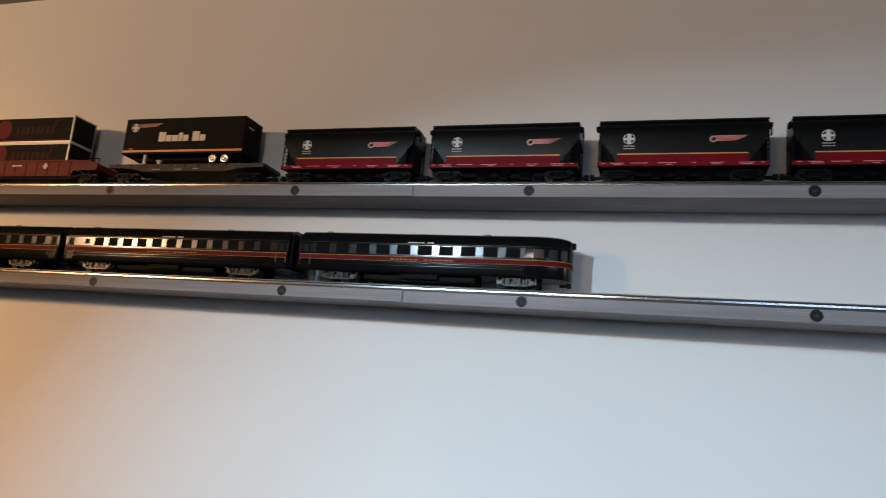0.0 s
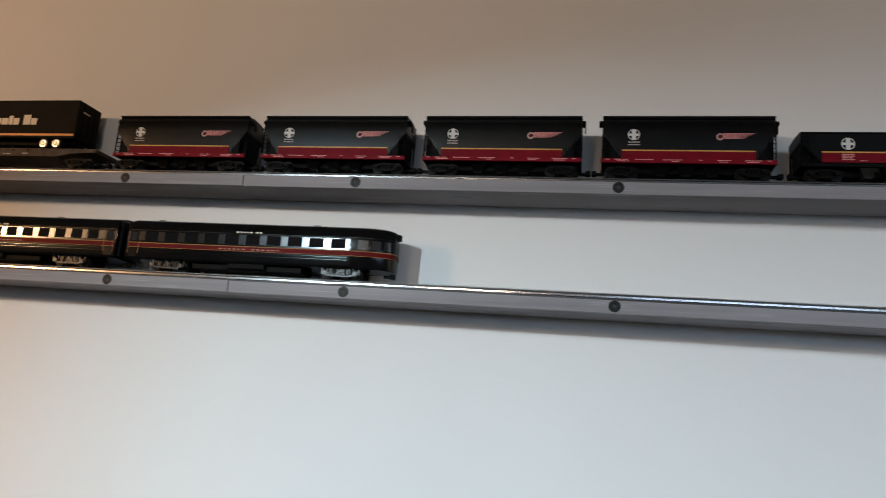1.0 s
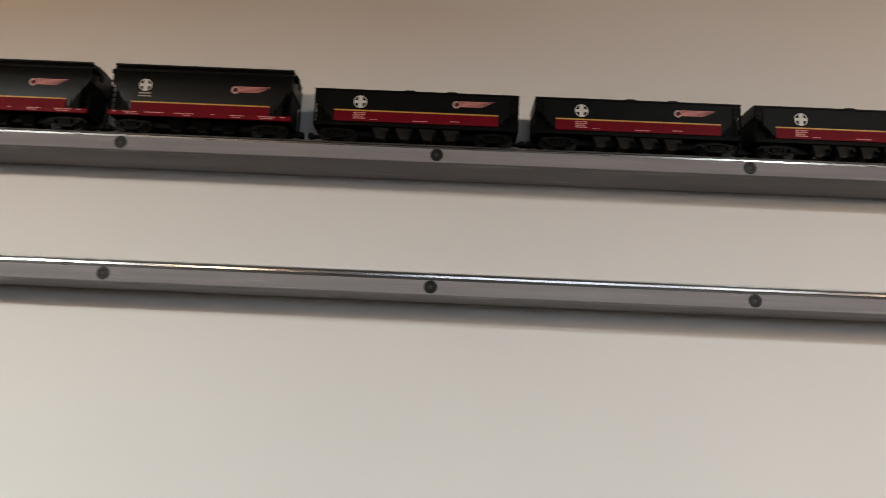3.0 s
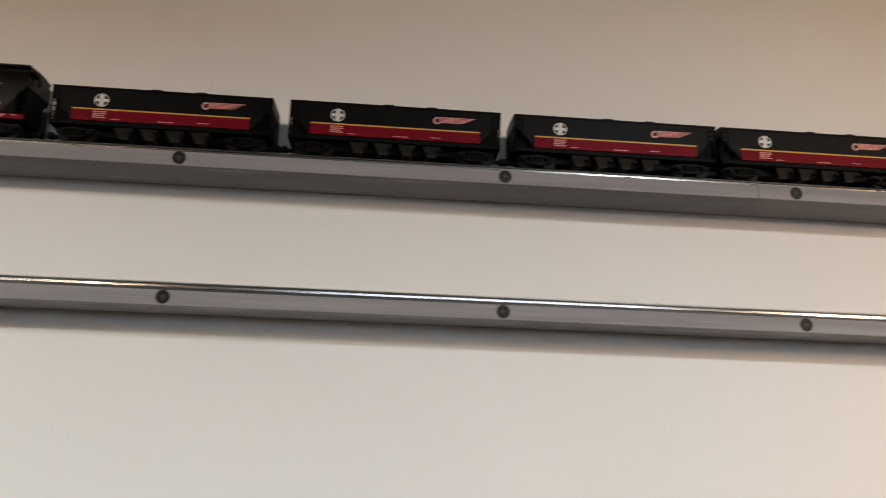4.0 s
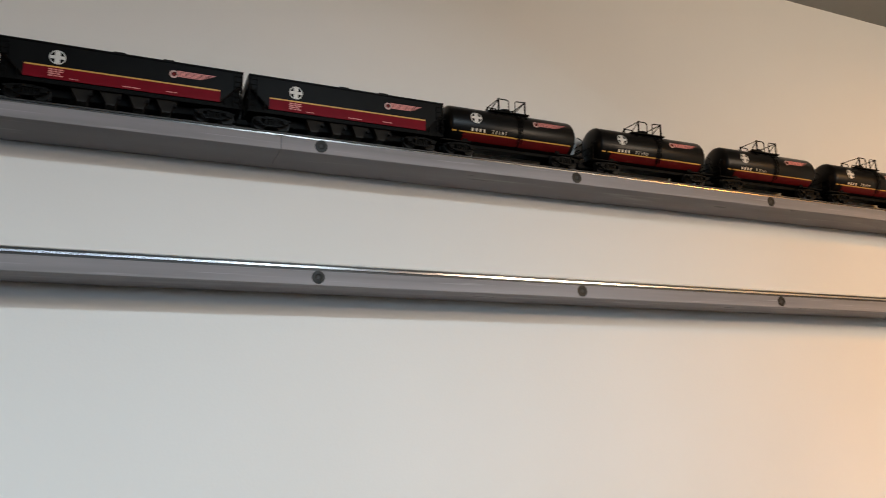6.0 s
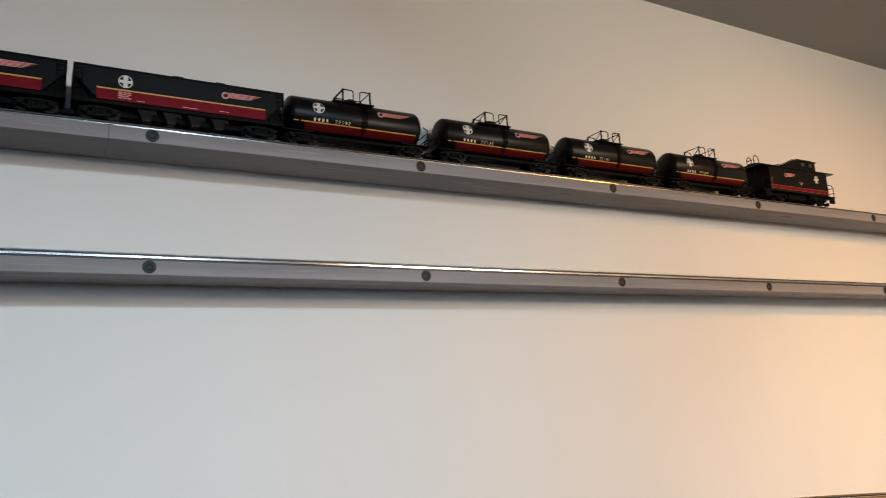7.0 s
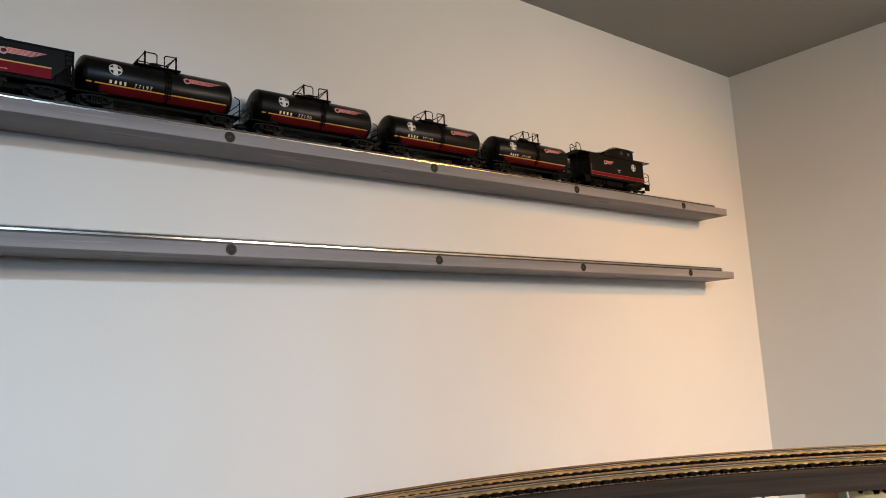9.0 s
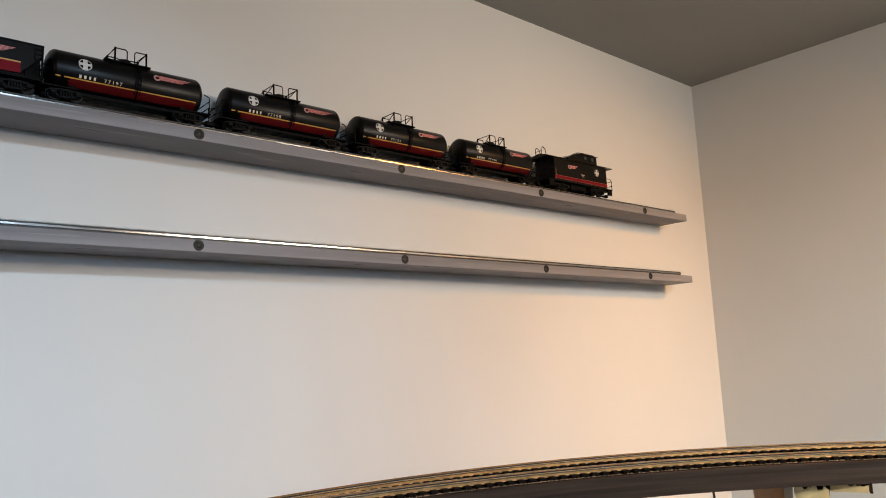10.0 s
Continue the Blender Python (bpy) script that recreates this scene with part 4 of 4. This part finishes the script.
def passenger_car(x0, x1, observation=False):
    name = "observation_car" if observation else "passenger_coach"
    c = thing(name, "glossy black round-ended observation model car with red stripe" if observation else "glossy black streamlined passenger model coach with red stripe", "toy train car", "passenger train cars on the lower shelf")
    passenger_shell(c, x0, x1, observation)
    xs = x1 - 0.070 if observation else x1

    def belt(z0, z1, off, material, nm, label=""):
        """A band round the side, and round the rounded end."""
        for s in (-1, 1):
            bm = bmesh.new()
            pts = [(x0 + 0.004, s * 0.0320), (xs - (0 if observation else 0.004), s * 0.0320)]
            if observation:
                for i in range(1, 11):
                    a = i / 10 * math.pi / 2 * 0.97
                    pts.append((xs + 0.070 * math.sin(a), s * 0.0320 * math.cos(a) ** 0.62))
            vs = []
            for i, (x, y) in enumerate(pts):
                dx, dy = (0, s) if i < 2 else (pts[i][0] - xs, pts[i][1] * 2.2)
                l = math.hypot(dx, dy)
                p = (x + dx / l * off, y + dy / l * off)
                vs.append([bm.verts.new((p[0], p[1], z)) for z in (z0, z1)])
            for a, b in zip(vs, vs[1:]):
                bm.faces.new((a[0], b[0], b[1], a[1]))
            part(nm, bm, material, c, label)
    belt(0.0366, 0.0436, 0.0006, RIDGERED, "red_stripe", "red stripe with gold edges")
    belt(0.0436, 0.0448, 0.0008, GOLD, "gold_line")
    belt(0.0360, 0.0366, 0.0008, GOLD, "gold_line")
    belt(0.0655, 0.0662, 0.0006, BLACK, "window_moulding")
    # thin mouldings under the stripe
    for s in (-1, 1):
        bm = bmesh.new()
        for z in (0.0292, 0.0335):
            box(bm, x0 + 0.006, xs - 0.002, s * 0.0320 - 0.0004, s * 0.0320 + 0.0004, z - 0.0005, z + 0.0005, 0.0002)
        part("side_moulding", bm, GLOSSBLACK, c)
    # window band on both sides: posts and clear panes
    n = 10 if observation else 12
    a, b = x0 + (0.026 if observation else 0.062), xs - (0.001 if observation else 0.030)
    step = (b - a) / n
    wide = step * 0.64
    for s in (-1, 1):
        y0, y1 = sorted((s * 0.0302, s * 0.0322))
        edge = x0
        for i in range(n + 1):
            nxt = a + step * i + (step - wide) / 2 if i < n else xs
            bm = bmesh.new()
            box(bm, edge + 0.0002, nxt - 0.0002, y0, y1, WIN0 - 0.0004, WIN1 + 0.0004, 0.0003)
            part("window_post", bm, BAND, c, "glossy black panel between windows")
            if i < n:
                bm = bmesh.new()
                box(bm, nxt - 0.0002, nxt + wide + 0.0002, s * 0.0306 - 0.0004, s * 0.0306 + 0.0004, WIN0, WIN1)
                part("window_pane", bm, GLAZING, c)
                edge = nxt + wide
    if not observation:
        bm = bmesh.new()
        box(bm, x0 + 0.046, x0 + 0.056, -0.0326, -0.0318, WIN0 + 0.003, WIN1 - 0.003, 0.0003)
        part("washroom_window", bm, GLAZING, c, "small square washroom window")
    if observation:
        for i in range(4):
            a0 = (0.12 + 0.22 * i) * math.pi / 2
            a1 = a0 + 0.15 * math.pi / 2
            bm = bmesh.new()
            q = []
            for aa in (a0, (a0 + a1) / 2, a1):
                x, y = xs + 0.0706 * math.sin(aa), -0.0325 * math.cos(aa) ** 0.62
                q.append([bm.verts.new((x, y, z)) for z in (0.0480, 0.0620)])
            for u, v in zip(q, q[1:]):
                bm.faces.new((u[0], v[0], v[1], u[1]))
            part("window_pane", bm, LOUNGE, c, "rear lounge window")
        bm = bmesh.new()
        box(bm, x1 - 0.004, x1 + 0.004, -0.006, 0.006, 0.0700, 0.0790, 0.0012)
        part("marker_lamp", bm, BLACKDULL, c)
    # doors and vestibule at the near ends
    for xd in ((x0 + 0.013,) if observation else (x0 + 0.013, x1 - 0.013)):
        bm = bmesh.new()
        box(bm, xd - 0.008, xd + 0.008, -0.0323, -0.0316, 0.0205, 0.0665, 0.0002)
        d = part("door", bm, GLOSSBLACK, c)
        bm = bmesh.new()
        box(bm, xd - 0.0045, xd + 0.0045, -0.0328, -0.0320, 0.0475, 0.0615, 0.0002)
        part("door_window", bm, PANE, d)
        bm = bmesh.new()
        for k in (-0.0095, 0.0095):
            rod(bm, (xd + k, -0.0331, 0.026), (xd + k, -0.0331, 0.046), 0.0004)
        part("grab_rail", bm, DULLGOLD, c)
    for s, xe in ((-1, x0),) if observation else ((-1, x0), (1, x1)):
        bm = bmesh.new()
        box(bm, min(xe, xe + s * 0.006), max(xe, xe + s * 0.006), -0.026, 0.026, 0.020, 0.080, 0.001)
        part("diaphragm", bm, BLACKDULL, c)
    bm = bmesh.new()
    box(bm, x0 + 0.12, x1 - 0.15, -0.022, 0.022, 0.0065, 0.0165, 0.001)
    box(bm, (x0 + x1) / 2 - 0.045, (x0 + x1) / 2 + 0.020, -0.029, 0.029, 0.0085, 0.0170, 0.001)
    part("underbody_box", bm, BLACKDULL, c)
    for x in (x0 + 0.077, x1 - (0.083 if observation else 0.088)):
        truck(c, x, 0.078, TRUCKGREY, 0.0205, 0.0240, True)
    coupler(c, x0 + 0.002, -1)
    coupler(c, x1 - (0.019 if observation else 0.004), 1)
    f = flat(-0.0328)
    m = (x0 + x1) / 2 - (0.012 if observation else 0.0)
    print_bars(c, f, m - 0.050, 0.0385, (0.006, 0.004, 0.005, 0.006, 0.005, 0.006, -0.005, 0.006, 0.005, 0.006, 0.005, 0.006, 0.005), 0.0019, DULLGOLD, 0.0030)
    g = flat(-0.0322)
    print_bars(c, g, m - 0.022, 0.0668, (0.004, 0.004, 0.004, 0.003, 0.004, -0.003, 0.004, 0.004), 0.0022, CREAM, 0.0020)
    bm = bmesh.new()
    for x in ((x0 + 0.04), (x1 - 0.14)):
        box(bm, x - 0.006, x + 0.006, -0.004, 0.004, 0.0870, 0.0905, 0.001)
    part("roof_vent", bm, ROOFBLACK, c)
    return c


def stand(car, x, z):
    car.matrix_basis = pose(x, YC, z + RAIL)
    return car


# upper shelf, from the containers to the caboose
stand(well_car(), -0.2145, Z0)
CX = -0.250
lower = container(0.052, "lower black toy container with silver edges, half sunk in the well")
lower.matrix_basis = pose(CX, YC, Z0 + RAIL + 0.0294)
upper = container(0.057, "upper black toy shipping container with silver edges and red disc")
upper.matrix_basis = pose(CX, YC, Z0 + RAIL + 0.0816)
stand(flat_car(), 0.153, Z0)
semi_trailer().matrix_basis = pose(0.139, YC, Z0 + RAIL + 0.0322)
first = stand(tall_hopper(), 0.7595, Z0)
for k in (-1, 1, 2):
    copy_thing(first, pose(0.7595 + 0.2768 * k, YC, Z0 + RAIL))
first = stand(low_hopper(), 1.6065, Z0)
for x in (1.9065, 2.2025, 2.4875):
    copy_thing(first, pose(x, YC, Z0 + RAIL))
for x, number in ((2.7475, "77197"), (3.0110, "77190"), (3.2745, "77191"), (3.5415, "77199")):
    stand(tank_car(number), x, Z0)
stand(caboose(), 3.827, Z0)
# lower shelf
stand(passenger_car(-0.2310, 0.2310, True), 0.648, ZL)
stand(passenger_car(-0.2400, 0.2400), 0.156, ZL)
stand(passenger_car(-0.2400, 0.2400), -0.340, ZL)

# ---------------------------------------------------------------- curved layout deck
ZD = 1.383   # deck top
FAR, NEAR = (2.902, -1.52, 1.544), (2.686, -1.782, 1.769)


def on(circle, a, dr=0.0):
    """A point on a circle: a is the angle from straight at the long wall, clockwise from above."""
    return circle[0] + (circle[2] + dr) * math.sin(a), circle[1] + (circle[2] + dr) * math.cos(a)


def deck():
    d = thing("layout_deck", "dark curved plywood deck of a model railway layout", "train layout")
    n = 40
    bm = bmesh.new()
    rows = []
    for i in range(n + 1):
        a = -0.10 + 1.40 * i / n
        p, q = on(FAR, a, 0.052), on(NEAR, a, -0.0290)
        p = (min(p[0], XR - 0.004), min(p[1], WALL - 0.004))
        rows.append([bm.verts.new(v) for v in ((*p, ZD), (*q, ZD), (*q, ZD - 0.040), (*p, ZD - 0.040))])
    for r, s in zip(rows, rows[1:]):
        for k in range(4):
            bm.faces.new((r[k], s[k], s[(k + 1) % 4], r[(k + 1) % 4]))
    bm.faces.new(rows[0])
    bm.faces.new(rows[-1])
    part("deck_board", bm, DECKDARK, d)
    bm = bmesh.new()
    rows = []
    for i in range(n + 1):
        a = -0.10 + 1.40 * i / n
        p, q = on(NEAR, a, -0.0292), on(NEAR, a, -0.0330)
        rows.append([(*p, ZD - 0.002), (*q, ZD - 0.003), (*q, ZD - 0.043), (*p, ZD - 0.043)])
    loft(bm, rows)
    part("fascia", bm, FASCIA, d, "dark bent fascia strip")
    return d


deck()


def curved_track(circle, a0, a1, z, group):
    t = thing("layout_track", "curved three-rail model track with dark ties and shiny rails", "train track", group)
    n = 60
    for dr in (-0.0159, 0.0, 0.0159):
        bm = bmesh.new()
        head = [(-0.0013, 0.0104), (0.0013, 0.0104), (0.0013, 0.0119), (0.0008, 0.0125), (-0.0008, 0.0125), (-0.0013, 0.0119)]
        web = [(-0.0022, 0.0050), (0.0022, 0.0050), (0.0022, 0.0058), (0.0007, 0.0064), (0.0007, 0.0104), (-0.0007, 0.0104), (-0.0007, 0.0064), (-0.0022, 0.0058)]
        loft(bm, [[(*on(circle, a0 + (a1 - a0) * i / n, dr + u), z + v) for u, v in head] for i in range(n + 1)])
        rail = part("rail", bm, RAILBRASS if dr else TIE, t)
        bm = bmesh.new()
        loft(bm, [[(*on(circle, a0 + (a1 - a0) * i / n, dr + u), z + v) for u, v in web] for i in range(n + 1)])
        part("rail_web", bm, WEBBRASS, rail)
    bm = bmesh.new()
    box(bm, -0.0066, 0.0066, -0.027, 0.027, 0, 0.0064, 0.0014)
    tie = part("tie", bm, TIEWOOD, t)
    step = 0.0206 / circle[2]
    a, k = a0, 0
    while a < a1:
        x, y = on(circle, a)
        m = pose(x, y, z, 0, 0, -math.degrees(a))
        if k == 0:
            tie.matrix_basis = m
        else:
            twin(tie, t, m)
        a, k = a + step, k + 1
    return t


curved_track(FAR, -0.05, 1.20, ZD, "curved tracks of the layout")
curved_track(NEAR, -0.05, 1.20, ZD, "curved tracks of the layout")


def ballast_edge(circle, a0, a1, z):
    """Loose grains lying along the near ends of the ties."""
    grain = random.Random(11)
    bm = bmesh.new()
    for k in range(1500):
        a, dr = a0 + (a1 - a0) * grain.random(), -grain.uniform(0.0275, 0.0300)
        x, y = on(circle, a, dr)
        w = grain.uniform(0.0007, 0.0017)
        ring = [(x + w * grain.uniform(0.6, 1.2) * math.cos(q * 1.2566), y + w * grain.uniform(0.6, 1.2) * math.sin(q * 1.2566), z) for q in range(5)]
        base = [bm.verts.new(p) for p in ring]
        top = bm.verts.new((x + w * grain.uniform(-0.4, 0.4), y + w * grain.uniform(-0.4, 0.4), z + w * grain.uniform(0.6, 1.7)))
        for i in range(5):
            bm.faces.new((base[i], base[(i + 1) % 5], top))
    tagged(link("ballast", bm, GRIT), "loose tan ballast grains along the tie ends", "ballast", kind="stuff")


ballast_edge(NEAR, -0.05, 1.20, ZD)
ballast_edge(FAR, -0.05, 1.20, ZD)

# ---------------------------------------------------------------- under the deck
p = thing("support_post", "brown wooden post with a pale edge strip under the layout deck", "post")
p.matrix_basis = pose(3.8614, -0.3610, 0, 0, 0, -63.7)
bm = bmesh.new()
box(bm, -0.0275, 0.0275, -0.020, 0.030, 0, ZD - 0.0405, 0.002)
part("post", bm, WOOD, p)
bm = bmesh.new()
box(bm, 0.0277, 0.0435, -0.022, 0.018, 0, ZD - 0.0405, 0.001)
part("edge_strip", bm, TRIMWHITE, p, "pale edge strip")

rng = random.Random(4)


def ragged(x0, x1, low, high, n, jag):
    """Outline of a plate with a torn upper edge."""
    rim = [(x0 + (x1 - x0) * i / n, high - rng.uniform(0, jag)) for i in range(n + 1)]
    return [(x0, low), (x1, low)] + list(reversed(rim))


k = thing("plaster_pillar", "yellowish plaster scenery pillar with a ragged top edge", "pillar")
k.matrix_basis = pose(3.8573, -0.4472, 0, 0, 0, -66.4)
bm = bmesh.new()
plate(bm, ragged(-0.029, 0.029, 0.0, ZD - 0.045, 22, 0.011), -0.020, 0.020)
part("pillar", bm, PLASTER, k)
bm = bmesh.new()
box(bm, -0.030, 0.030, -0.012, 0.018, ZD - 0.065, ZD - 0.0405)
part("cap", bm, DECKDARK, k, "dark cap under the deck")

b = thing("deck_brace", "short pale wooden brace screwed under the layout deck", "brace")
b.matrix_basis = pose(3.8964, -0.5026, ZD - 0.0405, 0, 0, -68.8)
bm = bmesh.new()
plate(bm, ragged(-0.034, 0.030, -0.0190, -0.0040, 18, 0.005), -0.012, 0.004)
part("batten", bm, PLASTER, b)
bm = bmesh.new()
box(bm, -0.036, 0.036, -0.008, 0.012, -0.0180, 0.0, 0.001)
box(bm, 0.031, 0.036, -0.013, -0.008, -0.0200, 0.0, 0.0005)
part("bracket", bm, DECKDARK, b)

w = thing("cable", "thin black cable hanging under the layout deck", "cable")
bm = bmesh.new()
q = [(3.705, -0.330, ZD - 0.042), (3.709, -0.331, ZD - 0.075), (3.718, -0.330, ZD - 0.12), (3.722, -0.329, ZD - 0.30), (3.718, -0.330, 0.70), (3.716, -0.330, 0.0)]
rods(bm, q, 0.0022, 8)
part("wire", bm, CABLE, w)
